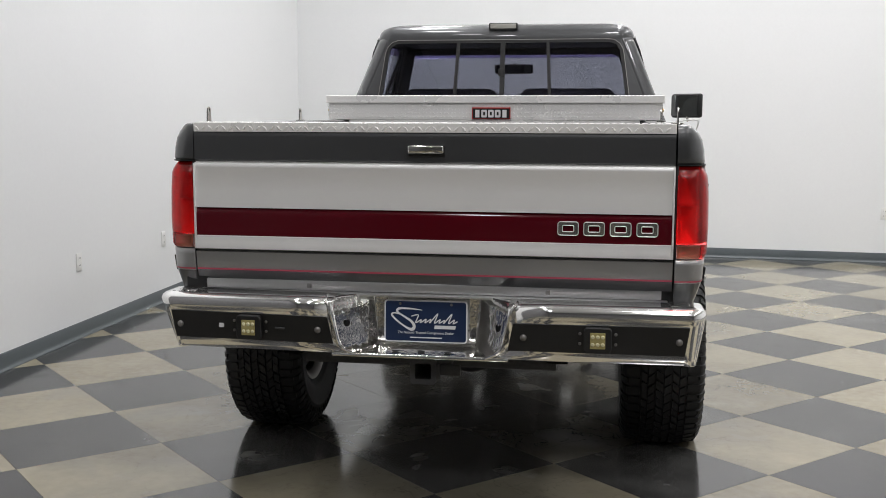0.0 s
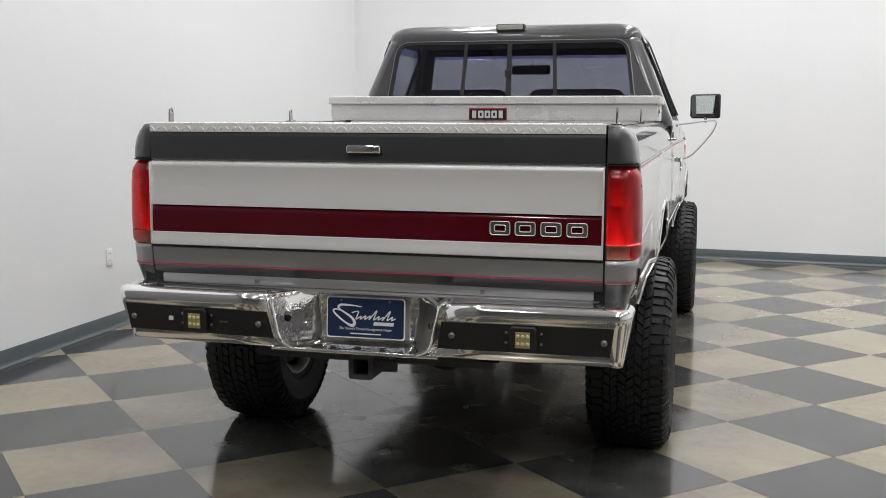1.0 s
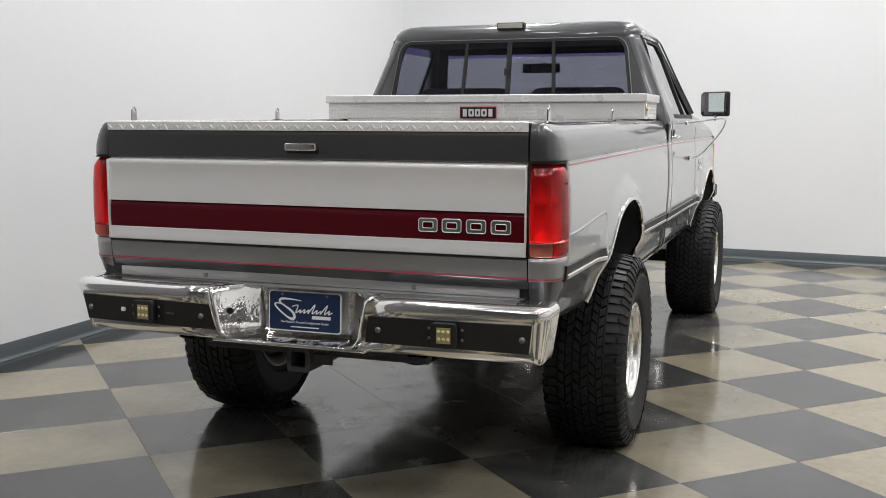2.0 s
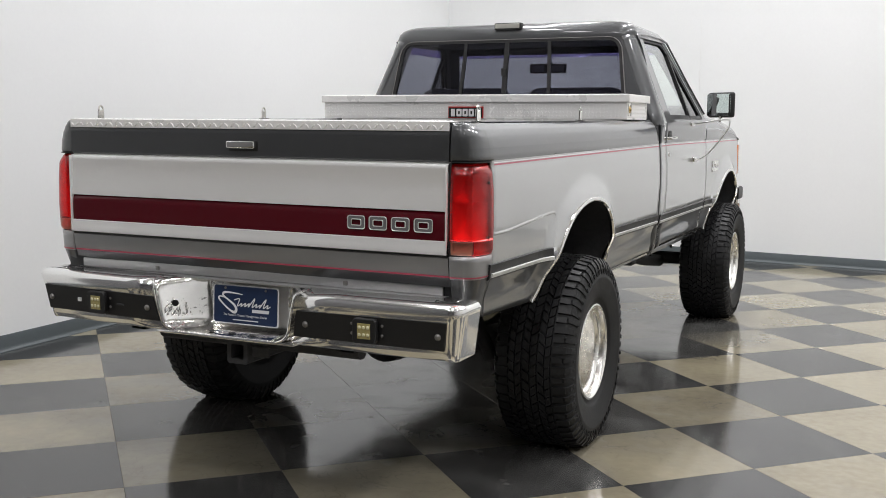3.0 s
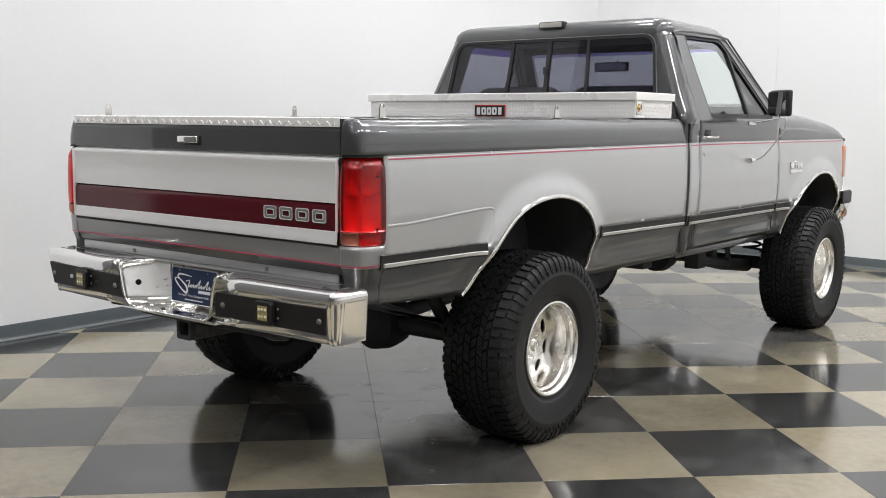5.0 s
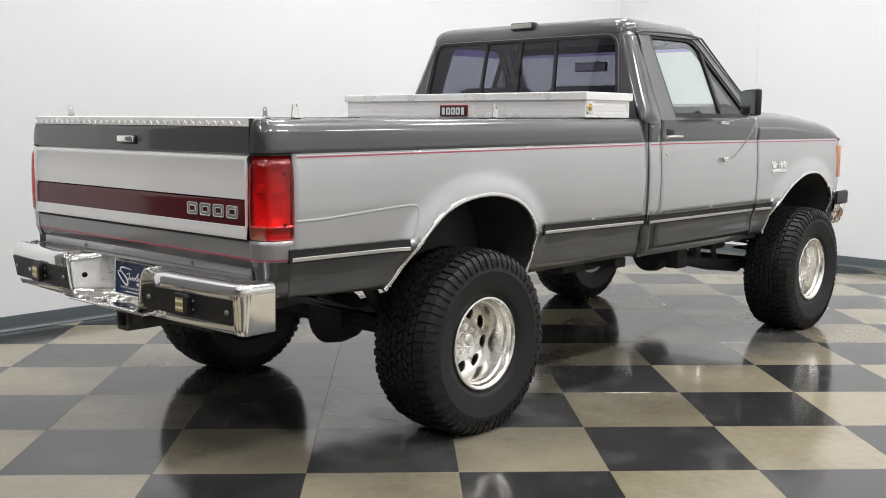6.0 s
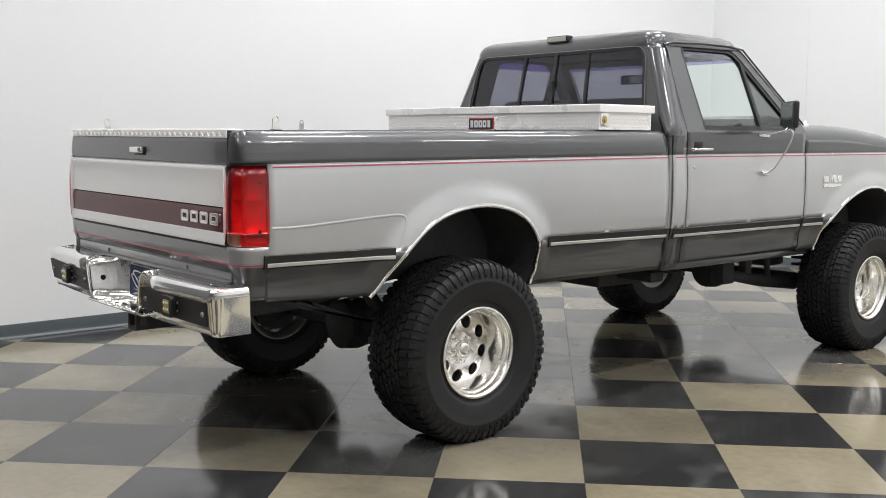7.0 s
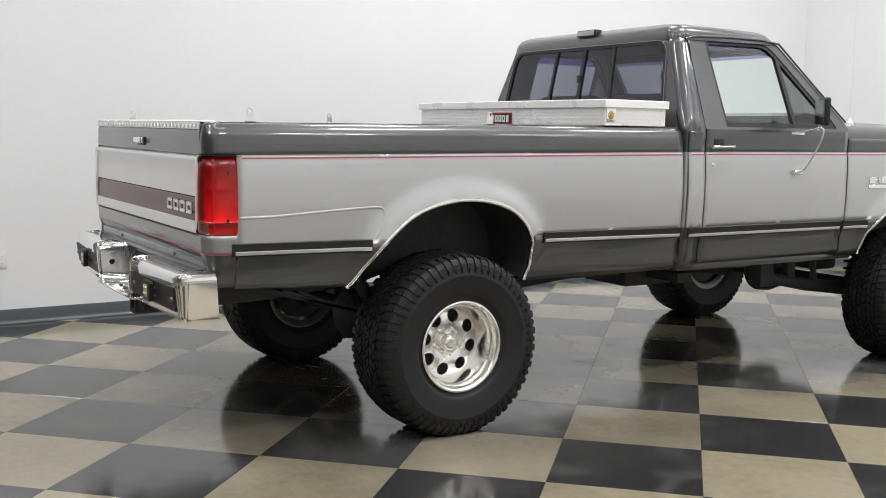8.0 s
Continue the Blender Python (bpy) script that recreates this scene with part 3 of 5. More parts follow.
part("bed_front_wall", box_bm(-0.88, 0.88, 2.515, 2.54, 0.90, 1.38, bevel=0.006), M_DARK, truck)


def rear_jamb():
    """Dark upright behind the tailgate's edge, down to the bumper."""
    bm = bmesh.new()
    box(bm, 0.834, 0.850, 0.085, 0.14, 0.74, 1.37, bevel=0.004)
    box(bm, 0.79, 0.88, 0.060, 0.14, 0.735, 0.86, bevel=0.006)
    return bm


both("tailgate_jamb", rear_jamb, M_BLACK, truck)


def wheel_house(arch):
    """Black inner liner behind an arch."""
    def make():
        bm = bmesh.new()
        rows = []
        for y, z, _ in arch:
            x1 = side_x(y, max(z, 0.70)) - 0.010
            rows.append([(x1, y, z + 0.002), (x1 - 0.03, y, z + 0.010), (0.58, y, z + 0.02)])
        grid(bm, rows)
        ring = [(0.58, y, z + 0.02) for y, z, _ in arch]
        bm.faces.new([bm.verts.new(p) for p in ring])
        return weld(bm)
    return make


both("wheel_house", wheel_house(REAR_ARCH), M_UNDER, truck, "black inner wheel housing")
both("wheel_house", wheel_house(FRONT_ARCH), M_UNDER, truck, "black inner wheel housing")


def arch_trim(arch):
    """Bright moulding along the lip of an arch."""
    def make():
        bm = bmesh.new()
        n = len(arch)
        rows = []
        for i, (y, z, _) in enumerate(arch):
            a, b = arch[max(0, i - 1)], arch[min(n - 1, i + 1)]
            t = Vector((0, b[0] - a[0], b[1] - a[1])).normalized()
            o = Vector((0, -t.z, t.y))
            x = side_x(y, max(z, 0.70))
            c = Vector((x, y, rake(y, z)))
            ring = []
            for da, db in ((0.013, -0.002), (0.011, 0.004), (0.004, 0.007), (-0.004, 0.005), (-0.007, -0.002), (-0.004, -0.012)):
                ring.append(c + o * da + Vector((db, 0, 0)))
            rows.append(ring)
        grid(bm, rows, closed=True)
        return bm
    return make


both("arch_trim", arch_trim(REAR_ARCH), M_CHROME, truck, "bright wheel arch trim")
both("arch_trim", arch_trim(FRONT_ARCH), M_CHROME, truck, "bright wheel arch trim")


def side_strip(y0, y1, z0, z1, proud, slope=0.0):
    """A flat moulding that follows the flank, with bevelled edges."""
    def make():
        bm = bmesh.new()
        rows = []
        for y in span(y0, y1, 0.05):
            ring = []
            for z, p in ((z0, -0.002), (z0 + 0.001, proud * 0.7), (z0 + 0.003, proud), (z1 - 0.003, proud), (z1 - 0.001, proud * 0.7), (z1, -0.002)):
                zz = z + slope * (y - y0)
                ring.append((side_x(y, zz) + p, y, zz))
            rows.append(ring)
        vs = grid(bm, rows, out=MID)
        for end in (vs[0], vs[-1]):
            bm.faces.new(end)
        return bm
    return make


MOULDINGS = [(0.118, 0.735, 0.882, -0.020), (1.655, 2.548, 0.872, -0.020), (2.60, 3.828, 0.858, -0.002), (3.848, 4.06, 0.856, 0.0)]
for y0, y1, z, sl in MOULDINGS:
    sl = sl * 0.5
    both("moulding", side_strip(y0, y1, z - 0.030, z + 0.026, 0.007, sl), M_BLACK, truck, "black rubbing strip")
    both("moulding_insert", side_strip(y0 + 0.012, y1 - 0.006, z - 0.024, z - 0.006, 0.012, sl), M_SATIN, truck, "bright strip insert")


def pinstripe(y0, y1, z, h):
    def make():
        bm = bmesh.new()
        grid(bm, [[(side_x(y, q) + 0.0015, y, rake(y, q)) for q in (z, z + h / 2, z + h)] for y in span(y0, y1, 0.05)], out=MID)
        return bm
    return make


for y0, y1 in ((0.16, 2.543), (2.605, 2.699), (2.714, 3.85), (3.868, 5.08)):
    both("pinstripe", pinstripe(y0, y1, 1.240, 0.0055), M_PINK, truck, "thin red pinstripe")
    both("pinstripe", pinstripe(y0, y1, 1.2475, 0.003), M_PALE, truck, "thin pale pinstripe")


def crease():
    """Fine pressed ridge behind the rear arch."""
    bm = bmesh.new()
    pts = smooth_line([(0.15, 1.008, 0), (0.28, 1.009, 0), (0.42, 1.017, 0), (0.60, 1.028, 0), (0.74, 1.034, 0), (0.785, 1.030, 0), (0.797, 1.012, 0), (0.790, 0.985, 0), (0.772, 0.945, 0), (0.748, 0.905, 0)], 5)
    rows = []
    for i, (y, z, _) in enumerate(pts):
        a, b = pts[max(0, i - 1)], pts[min(len(pts) - 1, i + 1)]
        t = Vector((b[0] - a[0], b[1] - a[1])).normalized()
        row = []
        for d, h in ((-0.007, -0.001), (-0.004, 0.0012), (-0.001, 0.0022), (0.001, 0.0023), (0.004, 0.0012), (0.008, -0.001)):
            yy, zz = y - t.y * d, z + t.x * d
            row.append((side_x(yy, zz) + h, yy, rake(yy, zz)))
        rows.append(row)
    grid(bm, rows, out=MID)
    return bm


both("pressed_crease", crease, M_SILVER, truck)

def corner_stripe():
    bm = bmesh.new()
    corner_sweep(bm, 0.866, 0.8715, 0, 0.0015)
    return bm


both("pinstripe", corner_stripe, M_PINK, truck, "thin red pinstripe", skew=True)

def hood_height(x, y):
    """Hood and fender tops: a crowned sheet that falls to the nose and rolls over at its edges."""
    crown = lerp_table(y, [(3.80, 1.474), (4.10, 1.472), (4.30, 1.467), (4.50, 1.456), (4.71, 1.436), (4.86, 1.417), (4.97, 1.398), (5.05, 1.377), (5.10, 1.356), (5.13, 1.336)])
    edge = lerp_table(abs(x), [(0.0, 0.0), (0.60, -0.008), (0.66, -0.016), (0.68, -0.020), (0.74, -0.014), (0.84, -0.020), (0.87, -0.029), (0.90, -0.044), (0.92, -0.064), (0.932, -0.089), (0.9375, -0.116)])
    return crown + edge * (1.0 - 0.35 * max(0.0, (y - 4.7) / 0.43))


# cab and front, lower body
def cab_foot(y):
    return lerp_table(y, [(2.56, 0.660), (3.0, 0.657), (4.06, 0.672)])


BELT = 1.400
both("cab_corner", lambda: side_panel(2.588, 2.701, 1.362, None, cab_foot), BODY_MATS, truck, "cab corner panel", thick=0.008)
doors = both("cab_door", lambda: side_panel(2.712, 3.852, 1.378, None, lambda y: 0.690), BODY_MATS, truck, "two-tone cab door with glass above", thick=0.012)
both("front_fender", lambda: side_panel(3.865, 5.13, lambda y: min(1.335, hood_height(0.9375, y) - 0.019), FRONT_ARCH, cab_foot), BODY_MATS, truck, "two-tone front fender", thick=0.008)
both("rocker_panel", lambda: box_bm(0.78, 0.872, 2.60, 4.03, 0.645, 0.688, bevel=0.010), M_DARK, truck)
# dark backing seen through the panel gaps
both("gap_backing", lambda: box_bm(0.85, 0.893, 2.50, 4.00, 0.70, 1.34), M_UNDER, truck)
both("inner_fender", lambda: box_bm(0.55, 0.60, 3.90, 5.06, 0.70, 1.30), M_UNDER, truck)

# greenhouse
T_SIDE, T_REAR = 0.400, 0.17
RC = 0.075


def gx(z):
    return 0.938 - (z - BELT) * T_SIDE


def gy(z):
    return 2.575 + (z - BELT) * T_REAR


def on_side(y, z, d):
    return (gx(z) - d, y, z)


def on_rear(x, z, d):
    return (x, gy(z) + d, z)


def cab_rear():
    bm = bmesh.new()
    inner = resample(rounded(-0.735, 0.735, 1.475, 1.868, (0.05, 0.05, 0.07, 0.07), 8), 96)
    # the opening narrows upwards
    inner = [(x * (1 - (z - 1.475) * 0.19), z) for x, z in inner]
    def edge(z):
        return gx(z) - RC
    outer = []
    for x, z in resample([(-1, 1.36), (1, 1.36), (1, 1.895), (-1, 1.895)], 96):
        outer.append((x * edge(z), z))
    ring_plate(bm, outer, inner, on_rear, 0.03)
    box(bm, -0.86, 0.86, 2.565, 2.585, 0.66, 1.37)
    return bm


part("cab_rear_panel", cab_rear(), M_DARK, truck, "dark grey cab back panel")


def cab_pillar():
    """Rounded rear corner of the cab and the pillar beside the door."""
    bm = bmesh.new()
    rows = []
    zs = [0.66, 0.75, 0.885, 1.0, 1.2, 1.277, 1.32, 1.374, 1.376, BELT, 1.45, 1.5, 1.6, 1.7, 1.8, 1.85, 1.885]
    for z in zs:
        X = gx(z) if z >= BELT else lerp_table(z, [(0.66, 0.891), (0.75, 0.921), (1.0, 0.934), (1.374, 0.933), (1.376, 0.9375)])
        Y = gy(z) if z >= BELT else 2.575
        r = lerp_table(z, [(1.25, 0.03), (1.5, RC)])
        row = []
        for k in range(9):
            a = radians(-90 + 90 * k / 8)
            row.append((X - r + r * math.cos(a), Y + r + r * math.sin(a), z))
        if z > 1.375:
            row.append((X, 2.699 + (z - BELT) * 0.05, z))
        else:
            row.append((X, 2.62, z))
        rows.append(row)
    grid(bm, rows, out=MID)
    for f in bm.faces:
        f.material_index = 1 if 0.885 < f.calc_center_median().z < 1.277 else 0
    return bm


both("cab_pillar", cab_pillar, [M_DARK, M_SILVER], truck, "dark grey rear cab pillar", thick=0.01)


def door_frame_loop():
    return [(2.705, 1.396), (3.865, 1.396), (3.835, 1.450), (3.445, 1.866), (3.41, 1.887), (3.33, 1.896), (2.742, 1.889), (2.729, 1.862)]


def door_frame():
    bm = bmesh.new()
    outer = resample(door_frame_loop(), 100)
    inner = resample([(2.862, 1.411), (3.760, 1.411), (3.730, 1.462), (3.396, 1.826), (3.352, 1.862), (3.30, 1.874), (2.876, 1.871), (2.852, 1.850)], 100)
    ring_plate(bm, outer, inner, lambda a, b, d: on_side(a, b, d + 0.002), 0.035)
    return bm


for door, flip in zip(doors, (False, True)):
    def put(name, bm, mat, label="", smooth=True):
        return part(name, mirrored(bm) if flip else bm, mat, door, label, smooth)
    put("window_frame", door_frame(), M_DARK, "dark grey upper door frame")
    bm = bmesh.new()
    seal_out = resample([(2.863, 1.412), (3.759, 1.412), (3.729, 1.463), (3.395, 1.825), (3.351, 1.861), (3.299, 1.873), (2.877, 1.870), (2.853, 1.849)], 100)
    seal_in = resample([(2.880, 1.436), (3.712, 1.436), (3.694, 1.466), (3.380, 1.806), (3.338, 1.843), (3.290, 1.857), (2.892, 1.854), (2.871, 1.836)], 100)
    ring_plate(bm, seal_out, seal_in, lambda a, b, d: on_side(a, b, d + 0.006), 0.022)
    put("window_seal", bm, M_BLACK)
    bm = bmesh.new()
    plate(bm, [(3.396, 1.414), (3.424, 1.414), (3.412, 1.785), (3.384, 1.815)], lambda a, b, d: on_side(a, b, d + 0.004), 0.022)
    put("vent_divider", bm, M_BLACK)
    bm = bmesh.new()
    plate(bm, [(2.868, 1.413), (3.40, 1.413), (3.388, 1.808), (3.378, 1.822), (3.346, 1.852), (3.296, 1.866), (2.880, 1.863), (2.860, 1.844)],
          lambda a, b, d: on_side(a, b, d + 0.016), 0.004)
    g = put("window_glass", bm, M_CLEAR, "clear door glass", False)
    g.visible_shadow = False
    bm = bmesh.new()
    plate(bm, [(2.864, 1.812), (3.376, 1.812), (3.368, 1.828), (3.342, 1.850), (3.294, 1.864), (2.882, 1.861), (2.862, 1.842)], lambda a, b, d: on_side(a, b, d + 0.021), 0.001)
    g = put("tint_band", bm, M_PURPLE, "purple tint band on the glass", False)
    g.visible_shadow = False
    bm = bmesh.new()
    plate(bm, [(3.41, 1.414), (3.735, 1.414), (3.71, 1.463), (3.40, 1.780)], lambda a, b, d: on_side(a, b, d + 0.016), 0.004)
    g = put("vent_glass", bm, M_VENT, "grey tinted vent glass", False)
    g.visible_shadow = False
    # handle: bright paddle in a dark recess
    bm = box_bm(side_x(2.8, 1.29) - 0.004, side_x(2.8, 1.29) + 0.004, 2.765, 2.840, 1.312, 1.346, bevel=0.003)
    put("handle_recess", bm, M_BLACK)
    bm = bmesh.new()
    hx = side_x(2.8, 1.30)
    tube(bm, [(hx - 0.004, 2.748, 1.302), (hx + 0.018, 2.750, 1.304), (hx + 0.022, 2.77, 1.305), (hx + 0.022, 2.88, 1.306), (hx + 0.018, 2.902, 1.306), (hx - 0.004, 2.905, 1.305)],
         [0.008, 0.008, 0.0075, 0.0075, 0.0075, 0.007], 10)
    put("door_handle", bm, M_CHROME, "chrome door handle")
    bm = bmesh.new()
    lathe(bm, [(0.0, 0.006), (0.008, 0.006), (0.011, 0.003), (0.011, -0.002)], (side_x(2.77, 1.195), 2.765, 1.212), "x", 16)
    put("lock_cylinder", bm, M_CHROME)


def roof():
    bm = bmesh.new()
    rows = []
    for inset, z in ((-0.004, 1.868), (-0.003, 1.888), (0.006, 1.914), (0.024, 1.936), (0.055, 1.951), (0.12, 1.962), (0.25, 1.969), (0.40, 1.971)):
        x = gx(1.872) - inset
        y0, y1 = gy(1.872) + inset * 0.8, 3.440 - inset
        r = max(0.03, 0.09 - inset * 0.2)
        loop = rounded(-x, x, y0, y1, r, 8)
        if z < 1.87:
            # the skirt lifts over the doors
            rows.append([(a, b, z + 0.016 * (2.76 < b < 3.42 and abs(a) > x - 0.05) - 0.035 * max(0, (b - 2.95)) ** 1.5) for a, b in loop])
            continue
        rows.append([(a, b, z - 0.035 * max(0, (b - 2.95)) ** 1.5 + (0.006 if inset > 0.05 else 0.0) * (1 - (a / 0.75) ** 2)) for a, b in loop])
    vs = grid(bm, rows, closed=True, out=MID)
    bm.faces.new(vs[-1])
    return bm


part("roof", roof(), M_DARK, truck, "dark grey cab roof")


def drip_rail():
    bm = bmesh.new()
    tube(bm, [(gx(1.872) + 0.004, 2.71, 1.872), (gx(1.888) + 0.012, 2.79, 1.888), (gx(1.90) + 0.013, 3.05, 1.897), (gx(1.90) + 0.012, 3.30, 1.897), (gx(1.885) + 0.009, 3.44, 1.882)], 0.0065, 8)
    tube(bm, [(gx(1.885) + 0.009, 3.44, 1.882), (gx(1.65) + 0.004, 3.655, 1.65), (gx(1.45) + 0.004, 3.845, 1.45)], 0.006, 8)
    return bm


both("drip_rail", drip_rail, M_DARK, truck)


def door_gap():
    """The dark seam behind the door's upper frame."""
    bm = bmesh.new()
    plate(bm, [(2.690, 1.39), (2.715, 1.39), (2.738, 1.878), (2.713, 1.878)], lambda a, b, d: on_side(a, b, d + 0.012), 0.004)
    return bm


both("door_seam", door_gap, M_BLACK, truck)


# rear slider window
bm = bmesh.new()
sq = lambda loop: [(x * (1 - (z - 1.475) * 0.19), z) for x, z in loop]
ring_plate(bm, sq(resample(rounded(-0.739, 0.739, 1.471, 1.870, (0.055, 0.055, 0.075, 0.075), 8), 96)),
           sq(resample(rounded(-0.735, 0.735, 1.475, 1.866, (0.05, 0.05, 0.07, 0.07), 8), 96)), lambda a, b, d: on_rear(a, b, d - 0.008), 0.012)
rear_window = part("rear_window", bm, M_STEEL, truck, "sliding rear window with dull metal surround")
bm = bmesh.new()
ring_plate(bm, sq(resample(rounded(-0.735, 0.735, 1.475, 1.866, (0.05, 0.05, 0.07, 0.07), 8), 96)),
           sq(resample(rounded(-0.715, 0.715, 1.493, 1.850, (0.04, 0.04, 0.055, 0.055), 8), 96)), lambda a, b, d: on_rear(a, b, d - 0.004), 0.02)
part("gasket", bm, M_BLACK, rear_window)
for x0, x1 in ((-0.715, -0.285), (-0.275, -0.005), (0.005, 0.275), (0.285, 0.715)):
    bm = bmesh.new()
    plate(bm, sq(rounded(x0, x1, 1.49, 1.852, (0.03 if x0 < -0.7 else 0.004, 0.03 if x1 > 0.7 else 0.004, 0.05 if x1 > 0.7 else 0.004, 0.05 if x0 < -0.7 else 0.004), 5)),
          lambda a, b, d: on_rear(a, b, d + (0.008 if abs(x0 + x1) < 0.4 else 0.004)), 0.004)
    g = part("pane", bm, M_TINT, rear_window, smooth=False)
    g.visible_shadow = False
for x, w in ((-0.28, 0.010), (0.0, 0.014), (0.28, 0.010)):
    bm = bmesh.new()
    plate(bm, sq([(x - w, 1.485), (x + w, 1.485), (x + w, 1.857), (x - w, 1.857)]), lambda a, b, d: on_rear(a, b, d - 0.002), 0.018)
    part("divider", bm, M_BLACK, rear_window, smooth=False)
part("latch", box_bm(-0.022, 0.012, gy(1.67) - 0.012, gy(1.67), 1.655, 1.70, bevel=0.004), M_BLACK, rear_window)

# high brake lamp on the roof's rear edge
bm = box_bm(-0.084, 0.084, 2.650, 2.705, 1.924, 1.964, bevel=0.008)
brake_lamp = part("high_brake_lamp", bm, M_BLACK, truck, "high brake lamp with pale lens")
part("lens", box_bm(-0.075, 0.075, 2.645, 2.655, 1.931, 1.959, bevel=0.004), M_PALE_LENS, brake_lamp, "pale ribbed lens")

# windscreen and its frame
bm = bmesh.new()


def on_screen(x, s, d):
    """s from 0 at the cowl to 1 at the roof."""
    y, z = 3.870 + (3.440 - 3.870) * s, 1.435 + (1.882 - 1.435) * s
    return (x, y - d * 0.7, z - d * 0.7)


scr_out = resample([(-0.895, 0.0), (0.895, 0.0), (0.715, 1.0), (-0.715, 1.0)], 80)
scr_in = resample([(-0.815, 0.05), (0.815, 0.05), (0.665, 0.93), (-0.665, 0.93)], 80)
ring_plate(bm, scr_out, scr_in, on_screen, 0.03)
windscreen = part("windscreen_frame", bm, M_DARK, truck)
bm = bmesh.new()
plate(bm, [(-0.815, 0.05), (0.815, 0.05), (0.665, 0.93), (-0.665, 0.93)], lambda a, b, d: on_screen(a, b, d + 0.01), 0.005)
g = part("windscreen_glass", bm, M_CLEAR, windscreen, smooth=False)
g.visible_shadow = False
bm = bmesh.new()
plate(bm, [(-0.672, 0.88), (0.672, 0.88), (0.664, 0.935), (-0.664, 0.935)], lambda a, b, d: on_screen(a, b, d + 0.020), 0.002)
g = part("sun_band", bm, M_SUN_BAND, windscreen, "purple tint band across the windscreen top", smooth=False)
g.visible_shadow = False


for pivot, tip, inner in ((-0.08, -0.70, -0.16), (0.62, 0.00, 0.54)):
    bm = tube_bm([on_screen(pivot, -0.03, -0.02), on_screen((pivot + tip) / 2, 0.05, -0.03), on_screen((tip + inner) / 2, 0.09, -0.03)], [0.008, 0.006, 0.004], 8)
    wiper = part("wiper_arm", bm, M_BLACK, windscreen)
    part("wiper_blade", tube_bm([on_screen(tip, 0.11, -0.016), on_screen((tip + inner) / 2, 0.085, -0.018), on_screen(inner, 0.075, -0.016)], 0.006, 6), M_BLACK, wiper)

# hood and fender tops
bm = bmesh.new()
half = [0.0, 0.2, 0.4, 0.60, 0.66, 0.68, 0.74, 0.80, 0.84, 0.86, 0.88, 0.893, 0.905, 0.914, 0.922, 0.928, 0.932, 0.9375]
xs = [-x for x in half[:0:-1]] + half
grid(bm, [[(x, y, hood_height(x, y)) for x in xs] for y in span(3.84, 4.92, 0.06) + [4.97, 5.01, 5.05, 5.08, 5.10, 5.12, 5.13]], out=MID)
part("hood", bm, M_DARK, truck, "dark grey hood and fender tops")
bm = box_bm(-0.90, 0.90, 5.06, 5.135, 0.92, 1.30, bevel=0.02)
grille = part("grille", bm, M_BLACK, truck, "black front grille panel")
for k in range(5):
    part("grille_bar", box_bm(-0.50, 0.50, 5.13, 5.145, 0.98 + 0.055 * k, 1.00 + 0.055 * k, bevel=0.004), M_CHROME, grille)


def marker():
    bm = box_bm(0.60, 0.925, 5.09, 5.15, 1.045, 1.252, bevel=0.014)
    return bm


for ob in both("headlamp", marker, M_LENS_CLEAR, truck):
    pass
both("turn_lamp", lambda: box_bm(0.893, 0.948, 5.080, 5.165, 1.000, 1.232, bevel=0.012), M_AMBER, truck, "amber corner turn lamp")


FRONT_BUMPER = [((0.0, 5.43), (0, 1)), ((0.55, 5.42), (0.05, 1)), ((0.84, 5.38), (0.25, 0.97)), ((0.92, 5.335), (0.75, 0.66)), ((0.952, 5.27), (1, 0.1)), ((0.952, 5.085), (1, 0))]


def front_bumper_half():
    bm = bmesh.new()
    prof = [(-0.10, 0.912), (-0.02, 0.915), (0.0, 0.90), (0.003, 0.83), (-0.004, 0.77), (-0.03, 0.685), (-0.05, 0.665), (-0.10, 0.67)]
    grid(bm, [[(p[0] + n[0] * d, p[1] + n[1] * d, z) for d, z in prof] for p, n in FRONT_BUMPER], out=(0, 5.0, 0.8))
    return bm


for ob, flip in zip(both("front_bumper", front_bumper_half, M_CHROME, truck, "chrome front bumper half with black end pad", thick=0.004), (False, True)):
    bm = bmesh.new()
    prof = [(-0.002, 0.905), (0.010, 0.902), (0.016, 0.892), (0.016, 0.822), (0.010, 0.812), (0.001, 0.808)]
    vs = grid(bm, [[(p[0] + n[0] * d, p[1] + n[1] * d, z) for d, z in prof] for p, n in [((0.88, 5.36), (0.6, 0.8))] + FRONT_BUMPER[3:]], out=(0, 5.0, 0.8))
    bm.faces.new(vs[-1])
    part("end_pad", mirrored(bm) if flip else bm, M_BLACK, ob, "black rubber end pad")
    bm = bmesh.new()
    lathe(bm, [(0.0, 0.012), (0.03, 0.010), (0.036, 0.0), (0.036, -0.02)], (0.945, 5.20, 0.745), "x", 20)
    part("fog_lamp", mirrored(bm) if flip else bm, M_LENS_CLEAR, ob)

# badge on the fender: plain bright plates on a bright base
for flip in (False, True):
    bm = bmesh.new()
    for y0, y1, z0, z1 in ((4.055, 4.265, 1.066, 1.088), (4.059, 4.113, 1.096, 1.138), (4.124, 4.137, 1.112, 1.122), (4.148, 4.163, 1.096, 1.138), (4.173, 4.212, 1.096, 1.138), (4.222, 4.265, 1.096, 1.138)):
        x = side_x(4.15, 1.10)
        box(bm, x - 0.004, x + 0.006, y0, y1, z0, z1, bevel=0.002, seg=1)
    part("fender_badge", mirrored(bm) if flip else bm, M_CHROME, truck, "bright model badge of plain plates")

